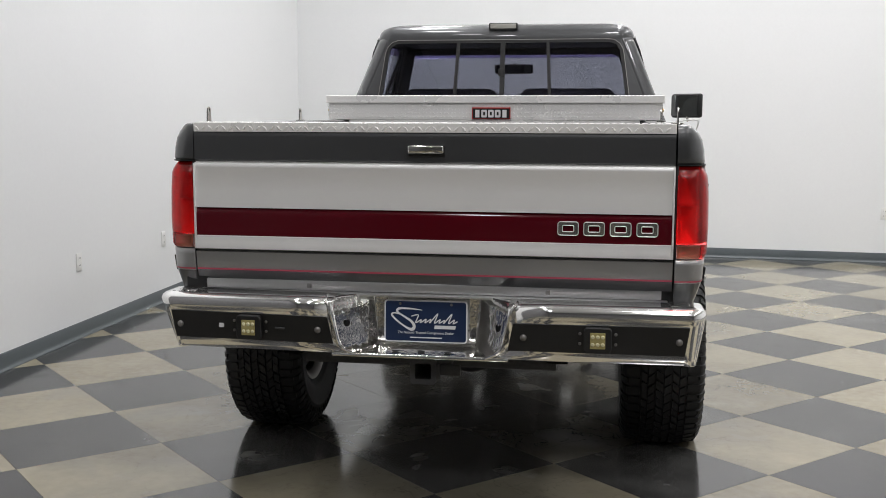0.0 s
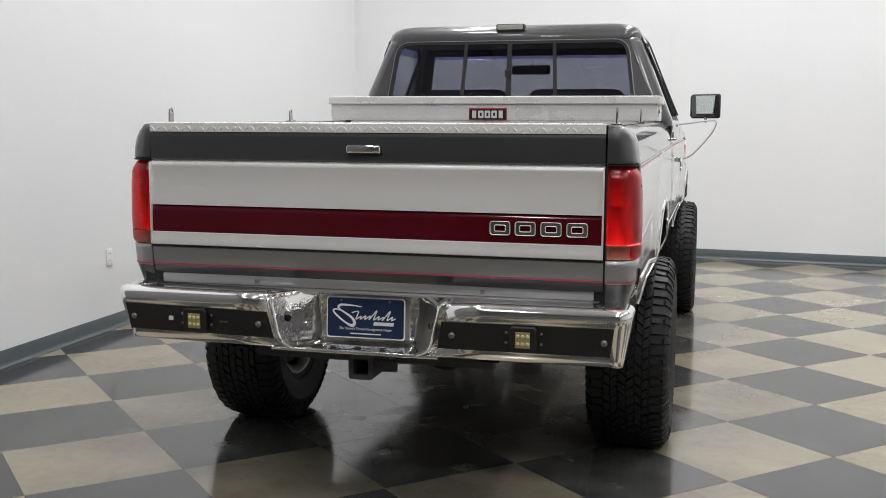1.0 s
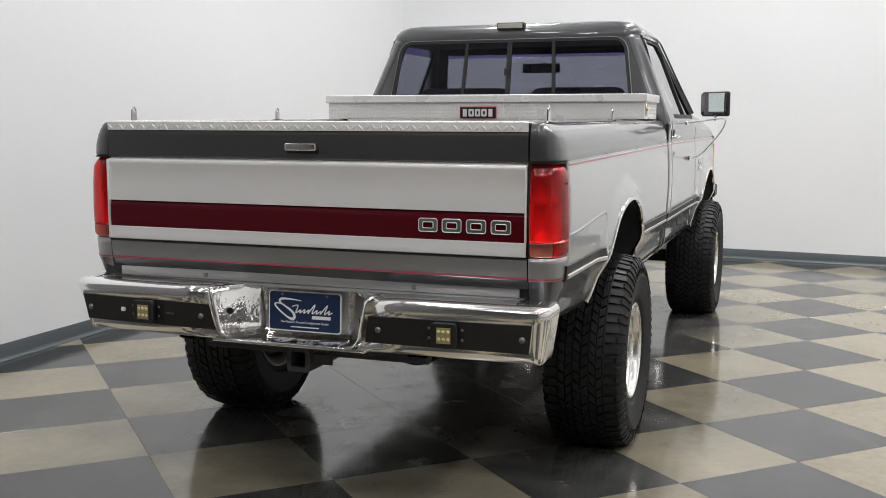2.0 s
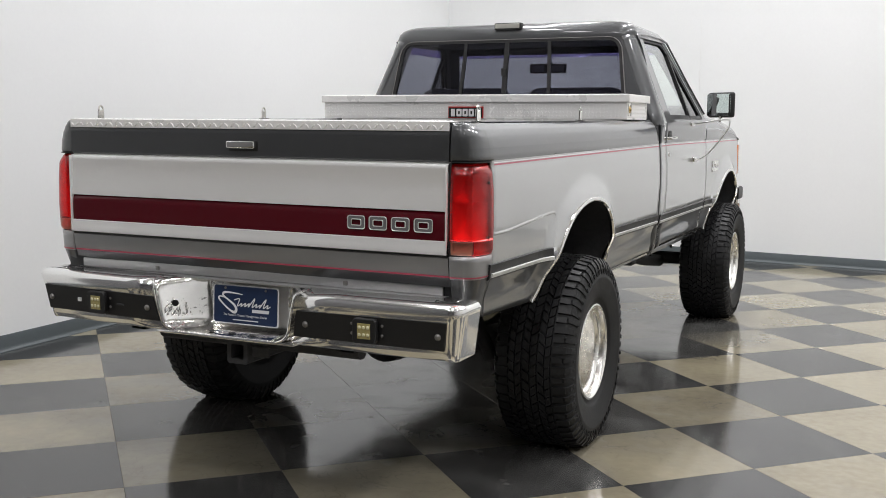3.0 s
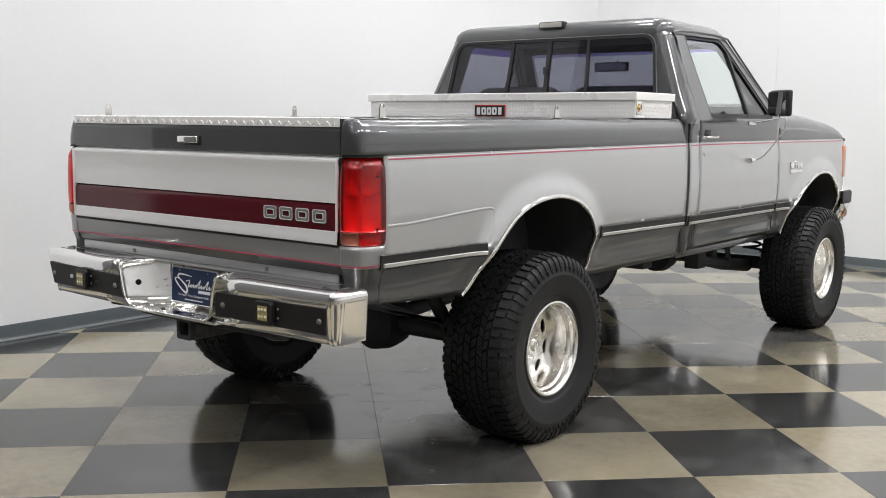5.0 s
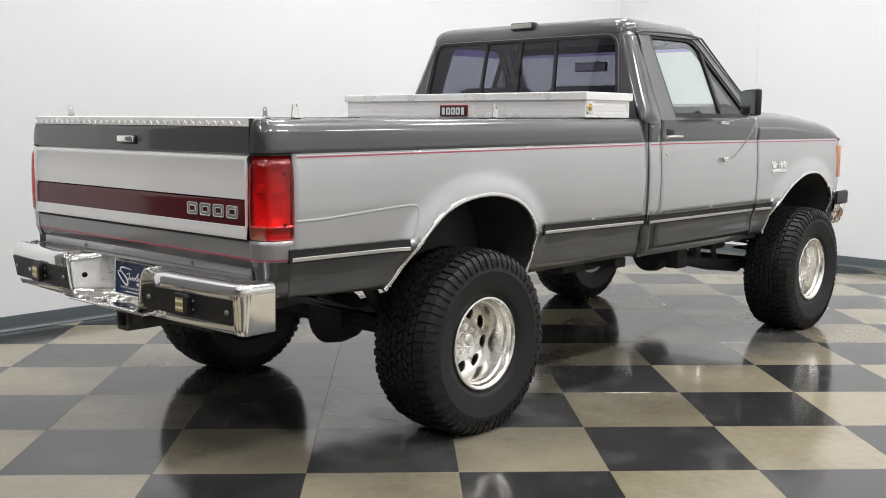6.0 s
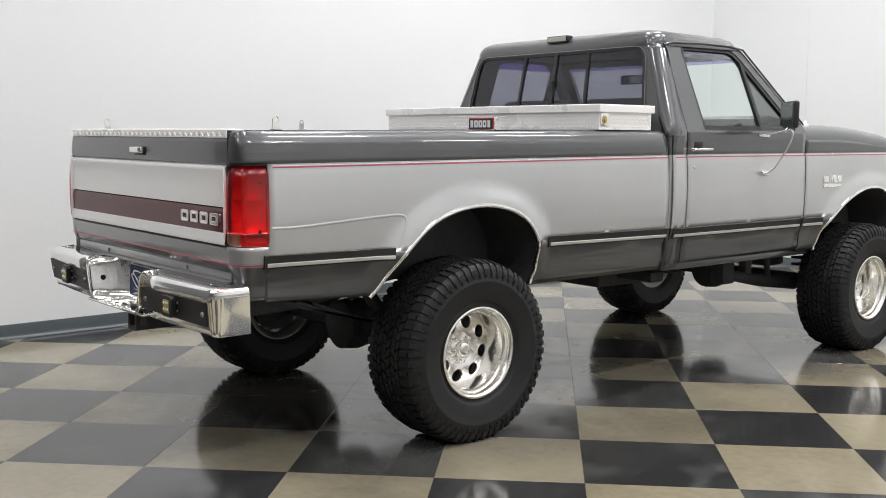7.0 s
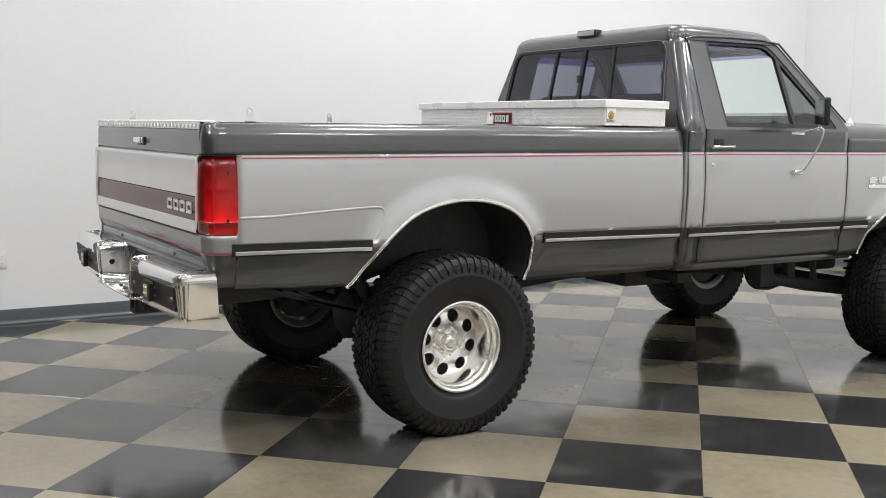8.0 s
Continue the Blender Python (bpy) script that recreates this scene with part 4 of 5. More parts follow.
# aerial on the fender
bm = bmesh.new()
lathe(bm, [(0.0, 0.03), (0.008, 0.028), (0.012, 0.012), (0.022, 0.004), (0.024, -0.01)], (0.861, 3.962, 1.447), "z", 16)
aerial = part("aerial", bm, M_SATIN, truck, "thin whip aerial on the fender")
part("whip", tube_bm([(0.861, 3.962, 1.46), (0.862, 3.96, 1.8), (0.863, 3.955, 2.18)], [0.0016, 0.0012, 0.0008], 6), M_SATIN, aerial)

# door mirror on a tubular arm
for flip in (False,):
    def put(name, bm, mat, parent, label="", smooth=True):
        return part(name, mirrored(bm) if flip else bm, mat, parent, label, smooth)
    arm = put("mirror_arm", tube_bm(smooth_line([(0.925, 3.42, 1.385), (1.00, 3.395, 1.393), (1.10, 3.36, 1.408), (1.16, 3.335, 1.412), (1.178, 3.328, 1.396), (1.15, 3.34, 1.33),
                                                 (1.05, 3.375, 1.21), (0.99, 3.395, 1.172), (0.950, 3.405, 1.167)], 4), 0.0045, 8), M_SATIN, truck, "chrome tubular mirror arm")
    put("upper_bracket", box_bm(0.885, 0.945, 3.36, 3.47, 1.372, 1.394, bevel=0.006), M_CHROME, arm)
    put("lower_bracket", box_bm(0.940, 0.966, 3.375, 3.44, 1.152, 1.182, bevel=0.006), M_CHROME, arm)
    put("pivot", tube_bm([(1.112, 3.358, 1.405), (1.110, 3.40, 1.44)], 0.008, 8), M_CHROME, arm)
    turn = pose(1.108, 3.407, 1.501, 0, 0, -42)
    bm = box_bm(-0.115, 0.115, -0.015, 0.019, -0.076, 0.076, bevel=0.014, seg=3)
    bm.transform(turn)
    head = put("mirror_head", bm, M_BLACK, arm, "black rectangular mirror head")
    bm = bmesh.new()
    plate(bm, rounded(-0.104, 0.104, -0.066, 0.066, 0.010), lambda a, b, d: (a, -0.0175 + d, b), 0.002)
    bm.transform(turn @ pose(0, -0.003, 0, 0, 0, 3.5))
    part("mirror_glass", mirrored(bm) if flip else bm, M_MIRROR, arm, "flat mirror glass", False)

# ---- inside the cab ----
bm = bmesh.new()
for x0, x1 in ((-0.62, -0.04), (0.08, 0.66)):
    box(bm, x0, x1, 2.74, 2.90, 0.95, 1.592, bevel=0.07, seg=5)
bench = part("bench_seat", bm, M_SEAT, truck, "dark cloth bench seat")
part("cushion", box_bm(-0.66, 0.66, 2.78, 3.28, 0.90, 1.08, bevel=0.05, seg=3), M_SEAT, bench)
bm = bmesh.new()
rows = []
for x in (-0.82, 0.82):
    rows.append([(x, 3.98, 1.36), (x, 3.80, 1.480), (x, 3.62, 1.500), (x, 3.52, 1.480), (x, 3.50, 1.30), (x, 3.58, 1.05)])
grid(bm, rows)
part("dashboard", bm, M_TRIM, truck)
part("cab_floor", box_bm(-0.86, 0.86, 2.60, 3.95, 0.66, 0.70), M_UNDER, truck)
part("firewall", box_bm(-0.86, 0.86, 3.93, 3.97, 0.66, 1.36), M_UNDER, truck)
bm = bmesh.new()
ring = [(-0.36 + 0.185 * math.cos(a), 3.40 - 0.07 * math.sin(a), 1.40 + 0.17 * math.sin(a)) for a in [2 * math.pi * k / 40 for k in range(41)]]
tube(bm, ring, 0.013, 8, cap=False)
wheel_ring = part("steering_wheel", bm, M_BLACK, truck)
bm = bmesh.new()
tube(bm, [(-0.54, 3.40, 1.40), (-0.18, 3.40, 1.40)], 0.014, 8)
tube(bm, [(-0.36, 3.40, 1.40), (-0.36, 3.62, 1.30)], 0.03, 10)
part("steering_column", bm, M_BLACK, wheel_ring)
bm = box_bm(-0.125, 0.125, 3.37, 3.395, 1.705, 1.765, bevel=0.012, seg=3)
cab_mirror = part("rear_view_mirror", bm, M_BLACK, truck)
part("mirror_glass", box_bm(-0.115, 0.115, 3.3685, 3.370, 1.712, 1.758), M_MIRROR, cab_mirror, smooth=False)
part("stem", tube_bm([(0.0, 3.395, 1.735), (0.0, 3.46, 1.775)], 0.008, 8), M_BLACK, cab_mirror)
part("door_card", box_bm(-0.885, -0.845, 2.80, 3.78, 0.90, 1.474, bevel=0.012), M_TRIM, truck)
part("headliner", box_bm(-0.66, 0.66, 2.72, 3.36, 1.868, 1.874), M_TRIM, truck)

# ---- tailgate ----
TG = 0.832
tg_profile = [(0.090, 1.384, 0), (0.056, 1.384, 0), (0.047, 1.378, 0), (0.0425, 1.366, 0), (0.0350, 1.347, 0), (0.0340, 1.338, 0), (0.0342, 1.290, 0), (0.0346, 1.258, 0), (0.042, 1.252, 0),
              (0.046, 1.250, 1), (0.031, 1.247, 1), (0.026, 1.241, 1), (0.025, 1.230, 1), (0.032, 1.214, 1), (0.028, 1.150, 1), (0.025, 1.090, 1),
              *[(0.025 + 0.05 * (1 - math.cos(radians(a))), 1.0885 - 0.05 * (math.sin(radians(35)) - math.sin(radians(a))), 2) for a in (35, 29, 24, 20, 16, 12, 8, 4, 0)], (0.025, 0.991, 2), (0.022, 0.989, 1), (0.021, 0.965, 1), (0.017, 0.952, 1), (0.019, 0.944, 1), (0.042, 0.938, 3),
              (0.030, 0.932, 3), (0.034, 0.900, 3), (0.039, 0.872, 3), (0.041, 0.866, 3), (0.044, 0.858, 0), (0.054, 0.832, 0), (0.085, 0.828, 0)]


def gate_skew(bm):
    """Shears the gate and bumper, their left ends further forward, to fit the camera's view."""
    for v in bm.verts:
        v.co.y -= 0.011 * v.co.x
    return bm


bm = bmesh.new()
cols = [[(x, y, z) for y, z, _ in tg_profile] for x in span(-TG, TG, 0.2)]
vs = [[bm.verts.new(p) for p in c] for c in cols]
for a, b in zip(vs, vs[1:]):
    for i in range(len(tg_profile) - 1):
        bm.faces.new((a[i], a[i + 1], b[i + 1], b[i])).material_index = tg_profile[i + 1][2]
for c in (vs[0], vs[-1]):
    bm.faces.new(c).material_index = 0
bm.faces.new((vs[0][0], vs[-1][0], vs[-1][-1], vs[0][-1])).material_index = 0
bmesh.ops.recalc_face_normals(bm, faces=bm.faces[:])
tailgate = part("tailgate", gate_skew(bm), [M_DARK, M_BRUSHED, M_RED, M_SILVER_SHADED], truck, "closed tailgate with brushed panel and red stripe")
part("pinstripe", gate_skew(box_bm(-TG, TG, 0.0375, 0.046, 0.8665, 0.872)), M_PINK, tailgate, "thin red pinstripe")
for s in (-1, 1):
    part("trim_edge", gate_skew(box_bm(min(s * (TG - 0.006), s * TG), max(s * (TG - 0.006), s * TG), 0.016, 0.034, 0.944, 1.246, bevel=0.002)), M_BRUSHED, tailgate, "bright trim edge")
# top cap of tread plate
bm = box_bm(-TG, TG, 0.040, 0.110, 1.3845, 1.388, bevel=0.001, seg=1)
box(bm, -TG, TG, 0.0315, 0.0355, 1.356, 1.388, bevel=0.001, seg=1)
lozenges(bm, (-TG, 0.034, 1.388), (1, 0, 0), (0, 1, 0), int(2 * TG / 0.025), 3, 0.025, (0, 0, 1), long=0.0140, high=0.0032, wide=0.0036)
lozenges(bm, (-TG, 0.0315, 1.3565), (1, 0, 0), (0, 0, 1), int(2 * TG / 0.025), 1, 0.025, (0, -1, 0), long=0.0125, high=0.0034, wide=0.0034)
part("tread_plate_cap", gate_skew(bm), M_TREADPLATE, tailgate, "bright diamond tread plate cap", False)
# latch handle
# black plate puts the shade under the pull into its colour
bm = box_bm(-0.060, 0.066, 0.0315, 0.046, 1.276, 1.314, bevel=0.002)
part("handle_bezel", gate_skew(bm), M_BLACK, tailgate, "black bezel, dark for the shade under the pull")
part("handle_pull", gate_skew(box_bm(-0.060, 0.064, 0.010, 0.030, 1.286, 1.313, bevel=0.006, seg=3)), M_CHROME, tailgate, "chrome pull handle")
# four plain bright frames stand for the maker's badge
for k, cx in enumerate((0.486, 0.572, 0.659, 0.746)):
    bm = bmesh.new()
    w, h = 0.034, 0.0225
    outer = resample(rounded(cx - w, cx + w, 1.0405 - h, 1.0405 + h, 0.008, 4), 40)
    inner = resample(rounded(cx - w + 0.015, cx + w - 0.015, 1.0405 - h + 0.012, 1.0405 + h - 0.012, 0.004, 4), 40)
    ring_plate(bm, outer, inner, lambda a, b, d: (a, 0.017 + d, b), 0.009)
    block = part("badge_block", gate_skew(bm), M_CHROME, tailgate, "raised badge block with bright rims")
    bm = bmesh.new()
    for loop in (outer, inner):
        tube(bm, [(a, 0.0165, b) for a, b in loop + loop[:1]], 0.0017, 6)
    part("rim", gate_skew(bm), M_SATIN, block, "thin bright rim")


# ---- tail lamps ----
LAMP_CUT = 11      # where the rear face turns to the flank


def lamp_bulge(z, i, n):
    """How far the lens stands out: full in the middle, drawn in over a slanting top and at its edges."""
    top = min(1.0, max(0.0, (1.252 - z) / 0.038))
    foot = min(1.0, max(0.0, (z - 0.942) / 0.016))
    side = min(1.0, i / 2.0, 0.55 + (n - 1 - i) / 4.0)
    return -0.016 + 0.022 * top ** 0.7 * (0.45 + 0.55 * foot ** 0.5) * (0.55 + 0.45 * side)


def lens_sweep(z0, z1, first, last):
    bm = bmesh.new()
    path = corner_path()
    n = len(path)
    rows = []
    for i in range(first, last + 1):
        (px, py), (nx, ny) = path[i]
        rows.append([(px + nx * (corner_depth(z, px) + lamp_bulge(z, i, n)), py + ny * (corner_depth(z, px) + lamp_bulge(z, i, n)), rake(py, z))
                     for z in [z0 + (z1 - z0) * k / 24 for k in range(25)]])
    grid(bm, rows, 0, MID)
    return bm


def reflector():
    """The lamp's bowl: a lower hollow coloured as lit and an upper one as dim, running round the corner, and the small
    one of the reversing lamp.
    """
    bm = bmesh.new()
    path = corner_path()
    n = len(path)
    zs = [0.946 + 0.302 * k / 40 for k in range(41)]
    rows = []
    for i, ((px, py), (nx, ny)) in enumerate(path):
        u = abs(math.sin(math.pi * i / LAMP_CUT)) if i <= LAMP_CUT else math.sin(math.pi * (i - LAMP_CUT) / (n - 1 - LAMP_CUT))
        row = []
        for z in zs:
            a, b = (0.946, 0.992) if z < 0.992 else (0.992, 1.122) if z < 1.122 else (1.122, 1.248)
            d = -0.016 - 0.026 * max(0.0, u) ** 0.6 * max(0.0, math.sin(math.pi * (z - a) / (b - a))) ** 0.6
            row.append((px + nx * d, py + ny * d, rake(py, z)))
        rows.append(row)
    grid(bm, rows, 0, MID)
    for f in bm.faces:
        c = f.calc_center_median()
        f.material_index = 1 if c.z > 1.122 or c.z < 0.992 else 0
    return bm


def lens_back(path):
    """The red-brown case behind the reflectors."""
    bm = bmesh.new()
    grid(bm, [[(px - nx * 0.052, py - ny * 0.052, z) if 0 < k < 4 else (px - nx * 0.006, py - ny * 0.006, z)
               for k, z in enumerate((0.944, 0.946, 1.10, 1.249, 1.251))] for (px, py), (nx, ny) in path], out=MID)
    return bm


lamps = both("tail_lamp", reflector, [M_LAMP_BOWL, M_LAMP_DIM], truck, "tall red wraparound tail lamp with pale reversing lens", skew=True)
for ob, flip in zip(lamps, (False, True)):
    path = corner_path()
    end = len(path) - 1
    def put(name, bm, mat, label=""):
        return part(name, corner_skew(mirrored(bm) if flip else bm), mat, ob, label)
    put("lamp_back", lens_back(path), M_LAMP_CASE)
    for z0, z1, a, b, m, lab in ((0.992, 1.252, 0, end, M_LENS, "red lens"), (0.944, 0.992, LAMP_CUT - 1, end, M_LENS, "red side lens"), (0.946, 0.990, 1, LAMP_CUT - 1, M_LENS_CLEAR, "pale reversing lens")):
        lens = put("lens", lens_sweep(z0, z1, a, b), m, lab)
        thicken(lens, 0.004)
        lens.visible_shadow = False
    (px, py), (nx, ny) = path[0]
    put("bezel", tube_bm([(px - nx * 0.002, py - ny * 0.002, 0.943), (px, py, 1.10), (px - nx * 0.002, py - ny * 0.002, 1.251)], 0.0045, 8), M_BLACK)
    for z in (1.002, 1.186):
        (px, py), (nx, ny) = path[-4]
        put("lens_screw", tube_bm([(px, py, z), (px + nx * 0.012, py + ny * 0.012, z)], 0.0045, 10), M_BLACK)
    for zc in (0.9415, 1.254):
        bm = bmesh.new()
        grid(bm, [[(px + nx * d, py + ny * d, z) for d, z in ((-0.03, zc - 0.002), (0.000, zc - 0.002), (0.000, zc + 0.002), (-0.03, zc + 0.002))] for (px, py), (nx, ny) in path], out=MID)
        put("bezel", bm, M_BLACK)

# ---- rear bumper ----
def bumper_path():
    pts = [((0.300, -0.105), (0, -1))] + [((x, -0.105), (0, -1)) for x in (0.45, 0.60, 0.75, 0.86, 0.888)]
    for k in range(1, 15):
        a = radians(-90 + 90 * k / 14)
        pts.append(((0.890 + 0.050 * math.cos(a), -0.055 + 0.050 * math.sin(a)), (math.cos(a), math.sin(a))))
    return pts + [((0.940, -0.02), (1, 0)), ((0.940, 0.020), (1, 0)), ((0.940, 0.0435), (1, 0)), ((0.940, 0.045), (1, 0))]


B_PROF = [(-0.12, 0.799), (-0.040, 0.797), (-0.016, 0.794), (-0.005, 0.786), (0.0, 0.774), (0.0, 0.755), (-0.003, 0.735), (-0.007, 0.71), (-0.011, 0.68), (-0.015, 0.65), (-0.018, 0.630), (-0.021, 0.618), (-0.027, 0.608), (-0.038, 0.604), (-0.07, 0.604)]


def bow(bm):
    """The face falls away towards the bumper's ends."""
    for v in bm.verts:
        t = max(0.0, (abs(v.co.x) - 0.30) / 0.64)
        v.co.y += 0.016 * t * t + (0.016 * t if v.co.x < 0 else 0.0)
    return gate_skew(bm)


def taper(x, z, cut):
    """The bumper's ends draw in towards their feet."""
    f = min(1.0, max(0.0, (x - 0.80) / 0.13))
    return x - cut * f * f * (3 - 2 * f) * (0.775 - min(z, 0.775)) / 0.17


def pocket_slant(z):
    """How far the edge of the plate pocket draws in towards its foot, rounded at the bottom."""
    t = min(1.0, max(0.0, (0.775 - z) / 0.165))
    return 0.026 * t + 0.050 * max(0.0, (t - 0.72) / 0.28) ** 2


def bumper_half(cut):
    bm = bmesh.new()
    rows = []
    for (px, py), (nx, ny) in bumper_path():
        row = []
        for d, z in B_PROF:
            d *= 1 - 0.95 * nx * nx if z < 0.76 else 1
            x, y = px + nx * d - (pocket_slant(z) if px < 0.31 else 0.0), py + ny * d
            row.append((taper(x, z, cut), min(y, 0.05) + (0.022 * (0.80 - z) / 0.17 if py > 0 else 0.0), z))
        rows.append(row)
    grid(bm, rows, out=(0.5, 0.2, 0.68))
    return weld(bm)


bumper = part("rear_bumper", box_bm(-0.30, 0.30, -0.104, 0.055, 0.603, 0.613, bevel=0.003), M_BUMPER, truck, "chrome step bumper with recessed plate pocket")
for flip in (False, True):
    def put(name, bm, mat, label="", smooth=True):
        return part(name, bow(mirrored(bm) if flip else bm), mat, bumper, label, smooth)
    thicken(put("bumper_shell", bumper_half(0.056 if flip else 0.028), M_BUMPER, "chrome bumper end"), 0.004)
    # pocket wall, slanting in to the plate
    bm = bmesh.new()
    front = [(0.226, -0.100, 0.608), (0.256, -0.102, 0.625), (0.277, -0.103, 0.65), (0.289, -0.105, 0.70), (0.308, -0.104, 0.775), (0.322, -0.085, 0.797)]
    back = [(0.160, 0.058, 0.616), (0.166, 0.070, 0.632), (0.170, 0.074, 0.655), (0.175, 0.074, 0.70), (0.182, 0.074, 0.775), (0.186, 0.074, 0.799)]
    rows = []
    for k in range(13):
        f = k / 12
        rows.append([tuple(a + (b - a) * f + (0.010 * math.sin(f * math.pi) if i == 0 else 0) for i, (a, b) in enumerate(zip(p, q))) for p, q in zip(smooth_line(front, 3), smooth_line(back, 3))])
    grid(bm, rows, out=(0.8, 0, 0.7))
    thicken(put("pocket_wall", bm, M_POCKET), 0.004)
    bm = bmesh.new()
    tube(bm, smooth_line([(0.224, -0.098, 0.611), (0.258, -0.101, 0.626), (0.278, -0.103, 0.65), (0.290, -0.106, 0.70), (0.309, -0.105, 0.776), (0.324, -0.085, 0.797), (0.330, -0.03, 0.799)], 3), 0.005, 8)
    put("pocket_bead", bm, M_BUMPER)
    bm = bmesh.new()
    disc = []
    for k in range(16):
        a = 2 * math.pi * k / 16
        u, v = 0.012 * math.cos(a), 0.012 * math.sin(a)
        disc.append(bm.verts.new((0.2590 - 0.535 * u - 0.845 * 0.0015, -0.048 + 0.845 * u - 0.535 * 0.0015, 0.706 + v)))
    bm.faces.new(disc)
    bmesh.ops.solidify(bm, geom=bm.faces[:], thickness=0.001)
    put("pocket_hole", bm, M_BLACK)
    # black insert with its two bolts and the lamp pod
    bm = bmesh.new()
    plate(bm, [(0.316, 0.735), (0.885, 0.738), (0.872, 0.642), (0.298, 0.642)], lambda a, b, d: (a, -0.1085 + d + (0.738 - b) * 0.135, b), 0.008)
    put("face_insert", bm, M_BLACK, "black insert panel", False)
    for x in (0.350, 0.853):
        bm = bmesh.new()
        lathe(bm, [(0.0, -0.006), (0.006, -0.006), (0.010, -0.003), (0.0115, 0.0), (0.0115, 0.003)], (x, -0.103, 0.689), "y", 16)
        put("bolt", bm, M_STEEL)
    bm = bmesh.new()
    plate(bm, [(0.555, 0.648), (0.630, 0.648), (0.638, 0.660), (0.638, 0.722), (0.630, 0.733), (0.555, 0.733), (0.547, 0.722), (0.547, 0.660)],
          lambda a, b, d: (a, -0.124 + d, b), 0.022)
    bmesh.ops.bevel(bm, geom=bm.edges[:], offset=0.003, segments=1, affect="EDGES")
    put("lamp_pod", bm, M_BLACK, "black flush work lamp", False)
    put("lamp_reflector", box_bm(0.568, 0.617, -0.126, -0.122, 0.664, 0.717, bevel=0.001), M_LED, "yellow light-emitting diode cluster", False)
    for ix in range(3):
        for iz in range(2):
            bm = bmesh.new()
            lathe(bm, [(0.0, -0.004), (0.004, -0.0035), (0.0065, -0.001), (0.007, 0.001)], (0.5765 + 0.016 * ix, -0.126, 0.678 + 0.025 * iz), "y", 12)
            put("diode", bm, M_DIODE)
    for dx in (-0.058, 0.058):
        for dz in (-0.015, 0.018):
            bm = bmesh.new()
            lathe(bm, [(0.0, -0.004), (0.004, -0.003), (0.0055, 0.0)], (0.5925 + dx, -0.103, 0.691 + dz), "y", 10)
            put("pod_screw", bm, M_STEEL)

part("small_mark", bow(box_bm(-0.706, -0.690, -0.106, -0.100, 0.684, 0.698)), M_WHITE, bumper, "small white sticker")
part("slot", bow(box_bm(-0.502, -0.468, -0.1055, -0.100, 0.686, 0.693, bevel=0.002)), M_UNDER, bumper)
bm = bmesh.new()
curve = smooth_line([(0.072, 0.802, 0), (0.072, 0.72, 0), (0.070, 0.66, 0), (0.060, 0.632, 0), (0.036, 0.618, 0), (-0.02, 0.6145, 0), (-0.10, 0.6135, 0)], 4)
grid(bm, [[(x, y, z) for y, z, _ in curve] for x in span(-0.215, 0.215, 0.04)], out=(0, 0.5, 0.3))
thicken(part("pocket_back", bm, M_POCKET, bumper), 0.003)
part("top_ledge", box_bm(-0.82, 0.82, 0.02, 0.075, 0.790, 0.7985, bevel=0.002), M_STEP, bumper)
part("step_plate", box_bm(-0.80, 0.80, 0.052, 0.062, 0.800, 0.834, bevel=0.003), M_STEP, bumper, "dull metal strip under the tailgate")
for x in (-0.42, 0.42):
    part("square_bolt", box_bm(x - 0.008, x + 0.008, 0.046, 0.054, 0.808, 0.824, bevel=0.002), M_STEEL, bumper)
for x in (-0.09, 0.0, 0.09):
    bm = bmesh.new()
    lathe(bm, [(0.0, 0.0008), (0.012, 0.0008), (0.012, 0.0)], (x, -0.05, 0.6165), "z", 16)
    part("drain_hole", bm, M_BLACK, bumper)

# plate with plain shapes for its print
bm = bmesh.new()
plate(bm, rounded(-0.1460, 0.1460, 0.631, 0.778, 0.012, 5), lambda a, b, d: (a, 0.040 + d + (0.780 - b) * -0.05, b), 0.003)
licence = part("licence_plate", bm, M_WHITE, truck, "navy blue plate with white print", False)
pl = lambda a, b, d: (a, 0.0385 + d + (0.780 - b) * -0.05, b)
bm = bmesh.new()
plate(bm, rounded(-0.1415, 0.1415, 0.6355, 0.7735, 0.009, 5), pl, 0.002)
part("plate_field", bm, M_PLATE_BLUE, licence, "navy field", False)


def brush(pts, widths):
    """A flat brush stroke on the plate along a smooth line; widths are read along it."""
    line = smooth_line([(x, z, 0) for x, z in pts], 6)
    bm = bmesh.new()
    rows = []
    for k, (x, z, _) in enumerate(line):
        a, b = line[max(0, k - 1)], line[min(len(line) - 1, k + 1)]
        t = Vector((b[0] - a[0], b[1] - a[1])).normalized()
        w = lerp_table(k / (len(line) - 1), widths)
        rows.append([pl(x - t.y * w, z + t.x * w, -0.0015), pl(x + t.y * w, z - t.x * w, -0.0015)])
    grid(bm, rows, out=(0, 1, 0.7))
    return bm


swash = brush([(-0.012, 0.744), (-0.050, 0.748), (-0.092, 0.748), (-0.100, 0.736), (-0.078, 0.722), (-0.050, 0.704), (-0.040, 0.686), (-0.052, 0.676), (-0.086, 0.694), (-0.118, 0.722), (-0.112, 0.732), (-0.085, 0.726)],
              [(0.0, 0.001), (0.2, 0.0045), (0.35, 0.003), (0.6, 0.006), (0.7, 0.003), (0.85, 0.0035), (1.0, 0.001)])
thicken(part("print_swash", swash, M_WHITE, licence, smooth=False), 0.001)
script = [(-0.050, 0.722)]
for k, high in enumerate((0.026, 0.010, 0.012, 0.012, 0.032, 0.012, 0.010, 0.032, 0.012)):
    x = -0.040 + 0.0165 * k
    script += [(x + 0.004 + high * 0.4, 0.701 + high), (x + 0.005, 0.700)]
